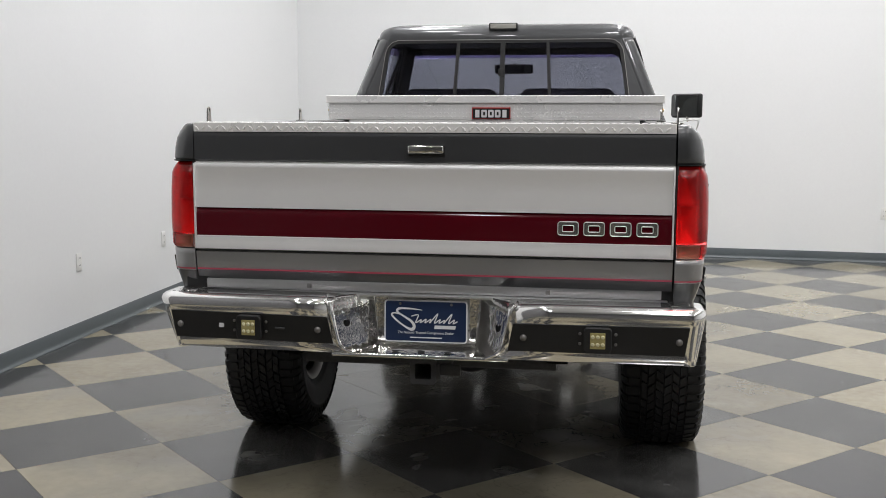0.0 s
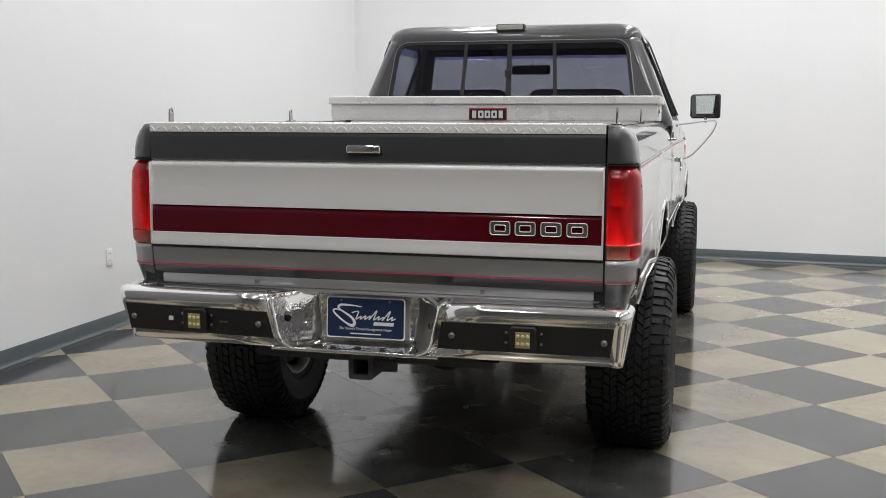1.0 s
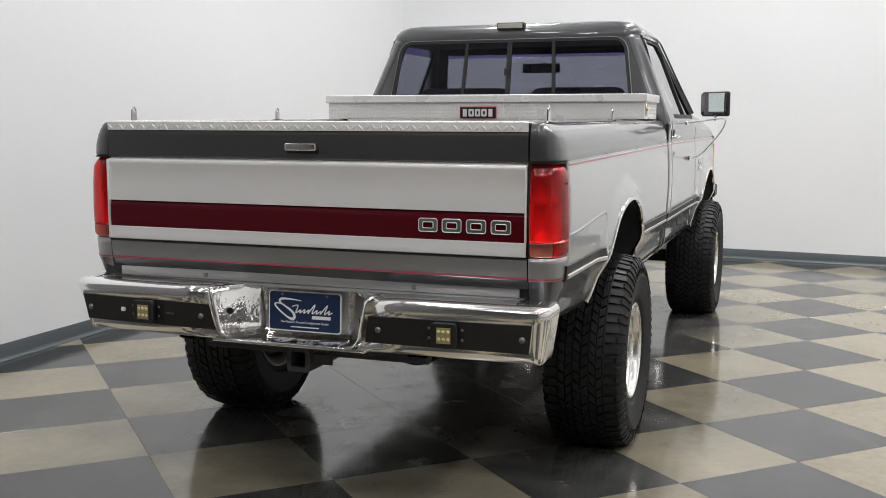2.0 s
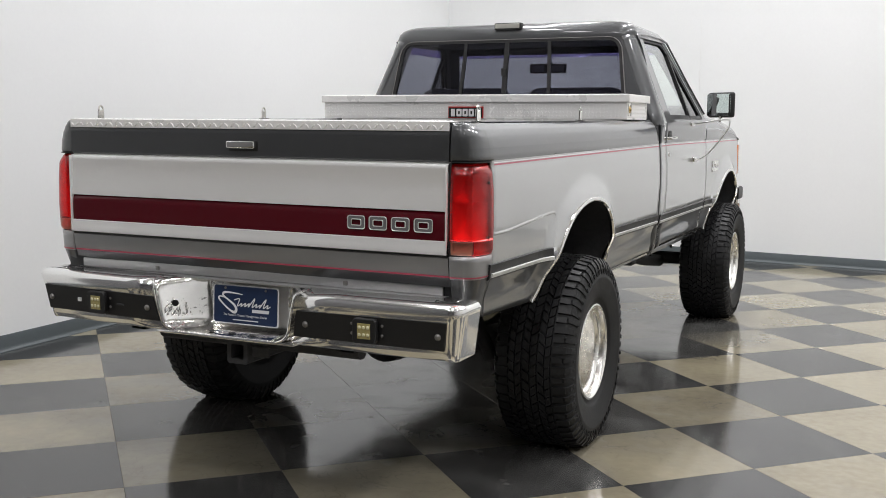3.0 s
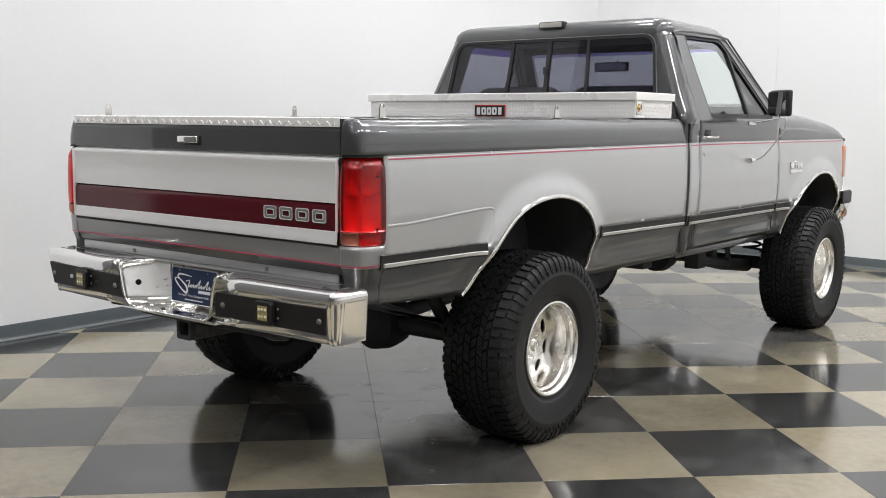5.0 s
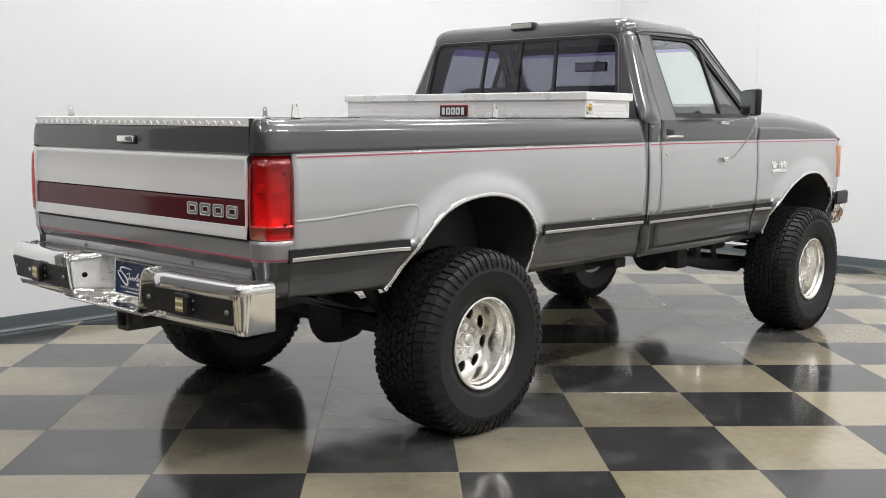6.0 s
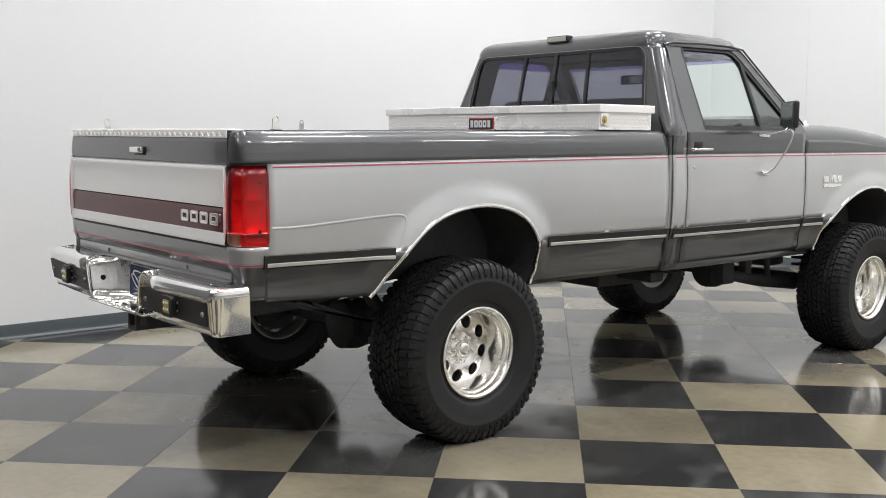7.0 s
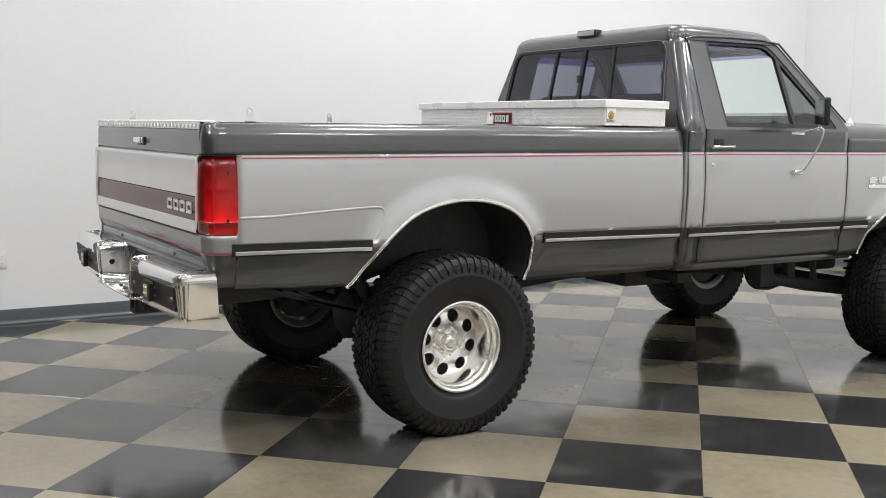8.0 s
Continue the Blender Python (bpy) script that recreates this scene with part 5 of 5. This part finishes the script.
thicken(part("print_script", brush(script + [(0.112, 0.708)], [(0.0, 0.002), (1.0, 0.002)]), M_WHITE, licence, smooth=False), 0.001)
for x0, x1, z0, z1 in ((0.030, 0.104, 0.680, 0.692), (-0.055, 0.058, 0.646, 0.650)):
    bm = bmesh.new()
    grid(bm, [[pl(x0, z0, -0.0015), pl(x1, z0, -0.0015)], [pl(x0 + 0.2 * (z1 - z0), z1, -0.0015), pl(x1 + 0.2 * (z1 - z0), z1, -0.0015)]])
    thicken(part("print_bar", bm, M_WHITE, licence, smooth=False), 0.001)


def lettering(words, width, x, z):
    """Bold slanted words as a bmesh on the plate, centred on x, standing on z."""
    text = bpy.data.curves.new("print", "FONT")
    text.body, text.align_x, text.size, text.offset, text.shear, text.resolution_u = words, "CENTER", 0.012, 0.00012, 0.2, 3
    holder = bpy.data.objects.new("print", text)
    bm = bmesh.new()
    bm.from_mesh(holder.to_mesh())
    holder.to_mesh_clear()
    bpy.data.objects.remove(holder)
    xs = [v.co.x for v in bm.verts]
    grow = width / (max(xs) - min(xs))
    for v in bm.verts:
        v.co = pl(x + v.co.x * grow, z + v.co.y * grow * 1.08, -0.0016)
    return bm


part("print_line", lettering("The Nation's Trusted Consignment Dealer", 0.196, 0.0, 0.6615), M_WHITE, licence, "white slanted lettering", False)
for x in (-0.09, 0.09):
    bm = bmesh.new()
    lathe(bm, [(0.0, -0.005), (0.004, -0.004), (0.0055, 0.0)], (x, 0.0385, 0.765), "y", 10)
    part("plate_screw", bm, M_STEEL, licence)

# ---- wheels ----
R_TYRE, R_RIM = 0.418, 0.207


def tyre_mesh():
    """A wide all-terrain tyre about the x axis: the carcass, and its tread blocks and sidewall ribs."""
    bm, tread = bmesh.new(), bmesh.new()
    half = [(R_RIM - 0.012, 0.118), (R_RIM, 0.132), (R_RIM + 0.010, 0.138), (R_RIM + 0.016, 0.140), (0.232, 0.148), (0.236, 0.1515), (0.245, 0.154), (0.285, 0.166), (0.318, 0.169),
            (0.322, 0.1705), (0.328, 0.1705), (0.332, 0.1685), (0.352, 0.166), (0.378, 0.159), (0.392, 0.150), (0.401, 0.134), (0.405, 0.09), (0.406, 0.045)]
    lathe(bm, half + [(0.4065, 0.0)] + [(r, -h) for r, h in half[::-1]], seg=96)
    n = 62
    w = math.pi / n
    def block(corners, r0, r1):
        """One tread block from four (x, angle, drop) corners."""
        cx, ca = sum(c[0] for c in corners) / 4, sum(c[1] for c in corners) / 4
        low = [tread.verts.new((x, (r0 - d) * math.cos(t), (r0 - d) * math.sin(t))) for x, t, d in corners]
        top = []
        for x, t, d in corners:
            x, t = cx + (x - cx) * 0.94, ca + (t - ca) * 0.93
            top.append(tread.verts.new((x, (r1 - d) * math.cos(t), (r1 - d) * math.sin(t))))
        tread.faces.new(top)
        for i in range(4):
            tread.faces.new((low[i], low[(i + 1) % 4], top[(i + 1) % 4], top[i]))
    rng = random.Random(11)
    for k in range(n):
        a = 2 * math.pi * k / n
        for x0, x1, off, lean in ((-0.030, -0.001, 0.0, 0.45), (0.003, 0.030, 0.8, -0.45), (0.036, 0.062, 0.3, 0.5), (0.065, 0.088, 1.1, -0.3),
                                  (-0.062, -0.036, 0.9, -0.5), (-0.088, -0.065, 0.2, 0.3)):
            c = a + w * (off + rng.uniform(-0.2, 0.2))
            da, sk = w * rng.uniform(0.80, 0.93), w * lean
            block([(x0, c - da - sk, 0), (x1, c - da + sk, 0), (x1, c + da + sk, 0), (x0, c + da - sk, 0)], 0.398, R_TYRE - rng.uniform(0, 0.0012))
        for s in (-1, 1):
            c = a + w * (0.4 if s > 0 else 1.3)
            da = w * (0.78 if k % 2 else 0.60)
            reach = 0.150 if k % 2 else 0.138
            block([(s * 0.094, c - da, 0), (s * reach, c - da * 0.9, 0.010), (s * reach, c + da * 0.9, 0.010), (s * 0.094, c + da, 0)], 0.396, R_TYRE - 0.002)
            # the shoulder rib that runs down the sidewall, every other one longer
            r_in, da = (0.350, w * 0.58) if k % 2 else (0.366, w * 0.42)
            face, foot = [], []
            for r, x in ((0.405, 0.1455), (0.394, 0.1555), (0.380, 0.1645), (r_in, 0.1695)):
                for sg in (-1, 1):
                    ang = c + sg * da
                    face.append(tread.verts.new((s * x, r * math.cos(ang), r * math.sin(ang))))
                    foot.append(tread.verts.new((s * (x - 0.010), r * math.cos(c + sg * da * 1.25), r * math.sin(c + sg * da * 1.25))))
            for i in (0, 2, 4):
                tread.faces.new((face[i], face[i + 1], face[i + 3], face[i + 2]))
                tread.faces.new((face[i], face[i + 2], foot[i + 2], foot[i]))
                tread.faces.new((face[i + 1], foot[i + 1], foot[i + 3], face[i + 3]))
            tread.faces.new((face[6], face[7], foot[7], foot[6]))
            # short raised ticks in slanting pairs on the sidewall below the lugs
            for t0, r0, r1 in ((0.0, 0.338, 0.362), (0.34, 0.344, 0.358)):
                bar = [(r0, c + w * (t0 - 0.06)), (r0, c + w * (t0 + 0.06)), (r1, c + w * (t0 + 0.22)), (r1, c + w * (t0 + 0.10))]
                low = [tread.verts.new((s * 0.1655, r * math.cos(q), r * math.sin(q))) for r, q in bar]
                top = [tread.verts.new((s * 0.1705, r * math.cos(q), r * math.sin(q))) for r, q in bar]
                tread.faces.new(top)
                for i in range(4):
                    tread.faces.new((low[i], low[(i + 1) % 4], top[(i + 1) % 4], top[i]))
    for m in (bm, tread):
        bmesh.ops.recalc_face_normals(m, faces=m.faces[:])
    return bm, tread


def rim_disc():
    """Centre disc with eight round openings, dished towards the hub."""
    bm = bmesh.new()
    nh, per = 8, 24
    r0, r1, rh, rc = 0.062, 0.168, 0.030, 0.125
    def lift(r):
        return lerp_table(r, [(0.0, 0.016), (0.062, 0.018), (0.080, 0.026), (0.105, 0.026), (0.14, 0.018), (0.168, 0.006)])
    for k in range(nh):
        a = 2 * math.pi * k / nh
        w = math.pi / nh
        edge = []
        for j in range(per // 4):
            edge.append((r0 + (r1 - r0) * j / (per // 4), -w))
        for j in range(per // 4):
            edge.append((r1, -w + 2 * w * j / (per // 4)))
        for j in range(per // 4):
            edge.append((r1 - (r1 - r0) * j / (per // 4), w))
        for j in range(per // 4):
            edge.append((r0, w - 2 * w * j / (per // 4)))
        outer = [(r * math.cos(t), r * math.sin(t)) for r, t in edge]
        hole = []
        for (u, v) in outer:
            th = math.atan2(v, u - rc)
            hole.append((rc + rh * math.cos(th), rh * math.sin(th)))
        def place(p, dz=0.0):
            u, v = p
            r = math.hypot(u, v)
            c, s = math.cos(a), math.sin(a)
            return (lift(r) + dz, u * c - v * s, u * s + v * c)
        mid = [((o[0] + 2 * h[0]) / 3, (o[1] + 2 * h[1]) / 3) for o, h in zip(outer, hole)]
        lip = [(rc + (h[0] - rc) * 0.93, h[1] * 0.93) for h in hole]
        grid(bm, [[place(p) for p in outer], [place(p) for p in mid], [place(p, 0.002) for p in hole], [place(p, -0.004) for p in lip], [place(p, -0.03) for p in lip]], closed=True)
    return weld(bm)


def wheel(x, y, side):
    """Tyre, rim, disc, cap and nuts under the truck; side is +1 for the right flank."""
    m = Matrix.Translation((x, y, R_TYRE - 0.014)) @ Matrix.Rotation(0 if side > 0 else math.pi, 4, "Z") @ Matrix.Rotation(radians(random.uniform(0, 40)), 4, "X")
    def put(name, bm, mat, parent, label="", smooth=True):
        bm.transform(m)
        return part(name, bm, mat, parent, label, smooth)
    tyre, tread = tyre_mesh()
    for b in (tyre, tread):
        b.transform(m)
        for v in b.verts:                    # the loaded tyre is flat where it stands
            v.co.z = max(v.co.z, 0.0)
    bm = bmesh.new()
    lathe(bm, [(R_RIM + 0.002, 0.128), (R_RIM + 0.004, 0.138), (R_RIM + 0.001, 0.145), (R_RIM - 0.006, 0.147), (R_RIM - 0.012, 0.144), (R_RIM - 0.018, 0.132), (R_RIM - 0.021, 0.115),
               (R_RIM - 0.030, 0.108), (R_RIM - 0.034, 0.095), (R_RIM - 0.037, 0.03), (R_RIM - 0.040, 0.008), (0.163, 0.002)], seg=72)
    w = put("wheel", bm, M_RIM, truck, "polished deep-dish rim with a wide tyre")
    part("tyre", tyre, M_RUBBER, w, "black all-terrain tyre")
    tagged(part("tread", tread, M_TREAD, w, smooth=False), kind="stuff")
    bm = bmesh.new()
    lathe(bm, [(R_RIM - 0.038, 0.005), (R_RIM - 0.038, -0.11), (R_RIM - 0.010, -0.135), (R_RIM, -0.138), (R_RIM, -0.125)], seg=48)
    put("rim_barrel", bm, M_STEEL, w)
    put("rim_disc", rim_disc(), M_RIM, w, "polished disc with round openings")
    bm = bmesh.new()
    lathe(bm, [(0.0, 0.050), (0.016, 0.050), (0.018, 0.054), (0.026, 0.053), (0.033, 0.048), (0.036, 0.040), (0.038, 0.020), (0.050, 0.017), (0.064, 0.0185)], seg=36)
    put("hub_cap", bm, M_RIM, w)
    for k in range(5):
        a = 2 * math.pi * (k + 0.25) / 5
        bm = bmesh.new()
        lathe(bm, [(0.0, 0.046), (0.006, 0.045), (0.0095, 0.041), (0.0105, 0.022), (0.014, 0.018)], (0, 0.054 * math.cos(a), 0.054 * math.sin(a)), "x", 8)
        put("lug_nut", bm, M_CHROME, w)
    bm = bmesh.new()
    lathe(bm, [(0.0, -0.035), (0.150, -0.035), (0.152, -0.09), (0.0, -0.09)], seg=32)
    put("brake_drum", bm, M_UNDER, w)
    return w


for x, y, s in ((0.858, 1.171, 1), (-0.858, 1.171, -1), (0.890, 4.547, 1), (-0.890, 4.547, -1)):
    wheel(x, y, s)

# ---- underbody ----
for s in (-1, 1):
    bm = bmesh.new()
    rail = smooth_line([(s * 0.46, -0.02, 0.66), (s * 0.46, 0.6, 0.68), (s * 0.46, 1.17, 0.78), (s * 0.46, 1.9, 0.72), (s * 0.46, 3.2, 0.68), (s * 0.43, 4.0, 0.67), (s * 0.42, 5.0, 0.66)], 4)
    grid(bm, [[(x + a, y, z + b) for a, b in ((-0.035, -0.075), (0.035, -0.075), (0.035, 0.075), (-0.035, 0.075))] for x, y, z in rail], closed=True)
    part("frame_rail", bm, M_UNDER, truck)
    bm = bmesh.new()
    for k in range(4):
        spring = smooth_line([(s * 0.52, 0.34 + 0.08 * k, 0.665 - 0.0125 * k), (s * 0.52, 1.17, 0.485 - 0.0105 * k), (s * 0.52, 2.02 - 0.08 * k, 0.65 - 0.0125 * k)], 8)
        grid(bm, [[(x - 0.032, y, z - 0.005), (x + 0.032, y, z - 0.005), (x + 0.032, y, z + 0.005), (x - 0.032, y, z + 0.005)] for x, y, z in spring], closed=True)
    part("leaf_spring", bm, M_UNDER, truck)
    part("shock_absorber", tube_bm([(s * 0.56, 1.08, 0.36), (s * 0.50, 0.82, 0.78)], 0.032, 12), M_UNDER, truck)
    part("radius_arm", tube_bm([(s * 0.50, 4.50, 0.38), (s * 0.485, 4.1, 0.43), (s * 0.47, 3.72, 0.50)], [0.045, 0.042, 0.034], 10), M_UNDER, truck)
    part("arm_bracket", box_bm(min(s * 0.42, s * 0.52), max(s * 0.42, s * 0.52), 3.66, 3.78, 0.44, 0.64, bevel=0.01), M_UNDER, truck)
    part("drop_link", tube_bm([(s * 0.50, 4.18, 0.44), (s * 0.49, 4.16, 0.66)], 0.020, 8), M_UNDER, truck)
    part("drop_link", box_bm(min(s * 0.44, s * 0.50), max(s * 0.44, s * 0.50), 3.93, 4.00, 0.47, 0.64, bevel=0.008), M_UNDER, truck)
    part("coil_spring", tube_bm([(s * 0.52 + 0.06 * math.cos(t * 0.5), 4.55 + 0.06 * math.sin(t * 0.5), 0.48 + 0.30 * t / 80) for t in range(81)], 0.009, 6), M_UNDER, truck)
for y, r in ((1.171, 0.048), (4.547, 0.045)):
    bm = tube_bm([(-0.72, y, 0.402), (-0.2, y, 0.402), (0.2, y, 0.402), (0.72, y, 0.402)], r, 14)
    axle = part("axle", bm, M_UNDER, truck, "black live axle")
    bm = bmesh.new()
    lathe(bm, [(0.0, -0.13), (0.08, -0.125), (0.125, -0.09), (0.135, 0.0), (0.12, 0.08), (0.05, 0.16), (0.0, 0.16)], (0.02 if y < 2 else -0.2, y, 0.40), "y", 24)
    part("differential", bm, M_UNDER, axle)
part("drive_shaft", tube_bm([(0.0, 1.34, 0.42), (-0.02, 2.9, 0.56)], 0.04, 12), M_UNDER, truck)
part("transfer_case", box_bm(-0.22, 0.20, 2.85, 3.25, 0.45, 0.66, bevel=0.03), M_UNDER, truck)
part("transmission", box_bm(-0.16, 0.16, 3.2, 4.1, 0.50, 0.74, bevel=0.04), M_UNDER, truck)
part("engine_sump", box_bm(-0.28, 0.28, 4.0, 4.9, 0.58, 0.95, bevel=0.05), M_UNDER, truck)
part("crossmember", box_bm(-0.46, 0.46, 3.02, 3.14, 0.50, 0.56, bevel=0.01), M_UNDER, truck)
part("rear_crossmember", box_bm(-0.46, 0.46, 0.11, 0.19, 0.60, 0.70, bevel=0.01), M_UNDER, truck)
part("front_crossmember", box_bm(-0.42, 0.42, 4.3, 4.5, 0.50, 0.60, bevel=0.02), M_UNDER, truck)
part("fuel_tank", box_bm(-0.42, -0.10, 2.0, 2.8, 0.52, 0.75, bevel=0.04), M_UNDER, truck)
part("spare_carrier", box_bm(-0.30, 0.30, 0.18, 0.70, 0.60, 0.66, bevel=0.03), M_UNDER, truck)
part("exhaust_pipe", tube_bm(smooth_line([(0.30, 3.2, 0.60), (0.34, 2.4, 0.65), (0.36, 1.7, 0.66), (0.38, 1.17, 0.69), (0.46, 0.85, 0.62)], 5), 0.020, 12), M_UNDER, truck)
bm = bmesh.new()
lathe(bm, [(0.0, 0.35), (0.08, 0.34), (0.095, 0.30), (0.095, -0.30), (0.08, -0.34), (0.0, -0.35)], (0.33, 2.35, 0.65), "y", 20)
part("muffler", bm, M_UNDER, truck)
# tow hitch receiver
bm = bmesh.new()
ring_plate(bm, resample(rounded(-0.045, 0.045, 0.495, 0.585, 0.008), 32), resample(rounded(-0.028, 0.028, 0.512, 0.568, 0.004), 32), lambda a, b, d: (a, -0.02 + d, b), 0.25)
hitch = part("hitch_receiver", bm, M_UNDER, truck, "black square tow hitch receiver")
part("hitch_bar", tube_bm([(-0.45, 0.12, 0.56), (0.45, 0.12, 0.56)], 0.032, 10), M_UNDER, hitch)
part("hitch_gusset", box_bm(-0.10, 0.10, 0.0, 0.10, 0.56, 0.61, bevel=0.01), M_UNDER, hitch)
part("chain_plate", box_bm(0.055, 0.13, -0.01, 0.005, 0.525, 0.565, bevel=0.006), M_UNDER, hitch)


# ---- tie-down hooks on the bed rails ----
def tie_down(x, y):
    z = rake(y, 1.386)
    bm = box_bm(x - 0.018, x + 0.018, y - 0.020, y + 0.020, z, z + 0.004, bevel=0.0015)
    base = part("tie_down", bm, M_ALU, truck, "bright tie-down eye on the bed rail")
    bm = bmesh.new()
    outer = resample([(-0.017, 0.004), (0.017, 0.004), (0.0145, 0.042), (0.0105, 0.054), (0.0, 0.059), (-0.0105, 0.054), (-0.0145, 0.042)], 36)
    inner = [(0.0085 * math.cos(a), 0.044 + 0.0085 * math.sin(a)) for a in [math.atan2(q[1] - 0.044, q[0]) for q in outer]]
    ring_plate(bm, outer, inner, lambda a, b, d: (x + d - 0.0025, y + a, z + b), 0.005)
    part("eye", bm, M_ALU, base)


for s in (-1, 1):
    for y in (0.23, 1.40):
        tie_down(s * 0.848, y)


# ---- tool box across the bed ----
tool_box = thing("tool_box", "aluminium tread plate tool box across the truck bed", "tool box", at=(0, 2.25, 1.40))
BY0, BY1 = 2.05, 2.475
bm = box_bm(-0.885, 0.885, BY0 + 0.012, BY1 - 0.012, 1.404, 1.494, bevel=0.002, seg=1)
box(bm, -0.775, 0.775, BY0 + 0.014, BY1 - 0.014, 1.02, 1.404, bevel=0.004, seg=1)
lozenges(bm, (-0.885, BY0 + 0.012, 1.410), (1, 0, 0), (0, 0, 1), int(1.77 / 0.0195), 4, 0.0195, (0, -1, 0), long=0.0078, high=0.0017, wide=0.0028)
for s in (-1, 1):
    lozenges(bm, (s * 0.885, BY0 + 0.02, 1.410), (0, 1, 0), (0, 0, 1), 19, 4, 0.0195, (s, 0, 0), long=0.0078, high=0.0017, wide=0.0028)
part("box_body", bm, M_TREADPLATE, tool_box, "bright tread plate body", False)
bm = box_bm(-0.898, 0.898, BY0, BY1, 1.492, 1.532, bevel=0.003, seg=2)
lozenges(bm, (-0.89, BY0 + 0.006, 1.532), (1, 0, 0), (0, 1, 0), int(1.78 / 0.0195), 21, 0.0195, (0, 0, 1), long=0.0078, high=0.0017, wide=0.0028)
part("lid", bm, M_TREADPLATE, tool_box, "bright tread plate lid", False)
for s in (-1, 1):
    bm = bmesh.new()
    lathe(bm, [(0.0, 0.010), (0.008, 0.010), (0.010, 0.006), (0.018, 0.005), (0.021, 0.002), (0.022, 0.0)], (0, 0, 0), "x", 20)
    for v in bm.verts:
        v.co = Vector((s * (v.co.x + 0.886), v.co.y + BY0 + 0.045, v.co.z + 1.455))
    lock = part("push_lock", bm, M_BRASS, tool_box, "round brass push-button lock")
    part("lock_bracket", box_bm(min(s * 0.885, s * 0.889), max(s * 0.885, s * 0.889), BY0 + 0.018, BY0 + 0.075, 1.422, 1.488, bevel=0.001), M_ALU, lock)
# maker's sign: plain white blocks on black with a red edge
bm = box_bm(-0.102, 0.102, BY0 + 0.004, BY0 + 0.012, 1.408, 1.470, bevel=0.001)
sign = part("maker_sign", bm, M_SIGN_RED, tool_box, "black sign with white blocks and red edge", False)
part("sign_field", box_bm(-0.098, 0.098, BY0 + 0.002, BY0 + 0.005, 1.412, 1.464), M_BLACK, sign, smooth=False)
for k in range(5):
    x = -0.088 + 0.036 * k
    bm = bmesh.new()
    if k in (1, 2, 3):
        ring_plate(bm, resample(rounded(x, x + 0.030, 1.417, 1.457, 0.004), 24), resample(rounded(x + 0.010, x + 0.020, 1.428, 1.446, 0.002), 24), lambda a, b, d: (a, BY0 + d, b), 0.003)
    else:
        box(bm, x + 0.004, x + 0.026, BY0, BY0 + 0.003, 1.417, 1.457)
    part("sign_block", bm, M_WHITE, sign, smooth=False)

# ---- floor tiles, laid at 45 degrees ----
TILE, TX, TY = 0.603, 1.275, 0.692
tile_bm = bmesh.new()
h, e = TILE / 2 - 0.0003, 0.0009
ring0 = [tile_bm.verts.new((sx * h, sy * h, -0.006)) for sx, sy in ((-1, -1), (1, -1), (1, 1), (-1, 1))]
ring1 = [tile_bm.verts.new((sx * h, sy * h, -0.0012)) for sx, sy in ((-1, -1), (1, -1), (1, 1), (-1, 1))]
ring2 = [tile_bm.verts.new((sx * (h - e), sy * (h - e), 0.0)) for sx, sy in ((-1, -1), (1, -1), (1, 1), (-1, 1))]
for lo, hi in ((ring0, ring1), (ring1, ring2)):
    for i in range(4):
        tile_bm.faces.new((lo[i], lo[(i + 1) % 4], hi[(i + 1) % 4], hi[i]))
tile_bm.faces.new(ring2)
tile_light = bpy.data.meshes.new("tile")
tile_bm.to_mesh(tile_light)
tile_bm.free()
tile_dark = tile_light.copy()
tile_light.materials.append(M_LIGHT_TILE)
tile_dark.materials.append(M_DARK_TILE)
spots = []
c45 = math.sqrt(0.5)
for i in range(-34, 35):
    for j in range(-34, 35):
        u, v = (i + 0.5) * TILE, (j + 0.5) * TILE
        x, y = TX + c45 * (u - v), TY + c45 * (u + v)
        if ROOM_X0 - 0.42 < x < ROOM_X1 + 0.42 and ROOM_Y0 - 0.42 < y < ROOM_Y1 + 0.42:
            spots.append((math.hypot(x - 0.8, y - 1.5), x, y, (i + j) % 2))
spots.sort()
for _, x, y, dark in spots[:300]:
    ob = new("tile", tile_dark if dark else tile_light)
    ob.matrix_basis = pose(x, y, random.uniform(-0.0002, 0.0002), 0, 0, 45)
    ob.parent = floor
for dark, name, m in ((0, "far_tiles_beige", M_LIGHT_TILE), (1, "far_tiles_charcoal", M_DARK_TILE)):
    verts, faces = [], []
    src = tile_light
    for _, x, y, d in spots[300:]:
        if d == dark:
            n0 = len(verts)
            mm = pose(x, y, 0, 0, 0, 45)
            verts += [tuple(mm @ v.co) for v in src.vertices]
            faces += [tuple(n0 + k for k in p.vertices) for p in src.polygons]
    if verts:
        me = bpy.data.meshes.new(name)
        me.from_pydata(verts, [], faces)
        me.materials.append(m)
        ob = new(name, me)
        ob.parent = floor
        tagged(ob, kind="stuff")
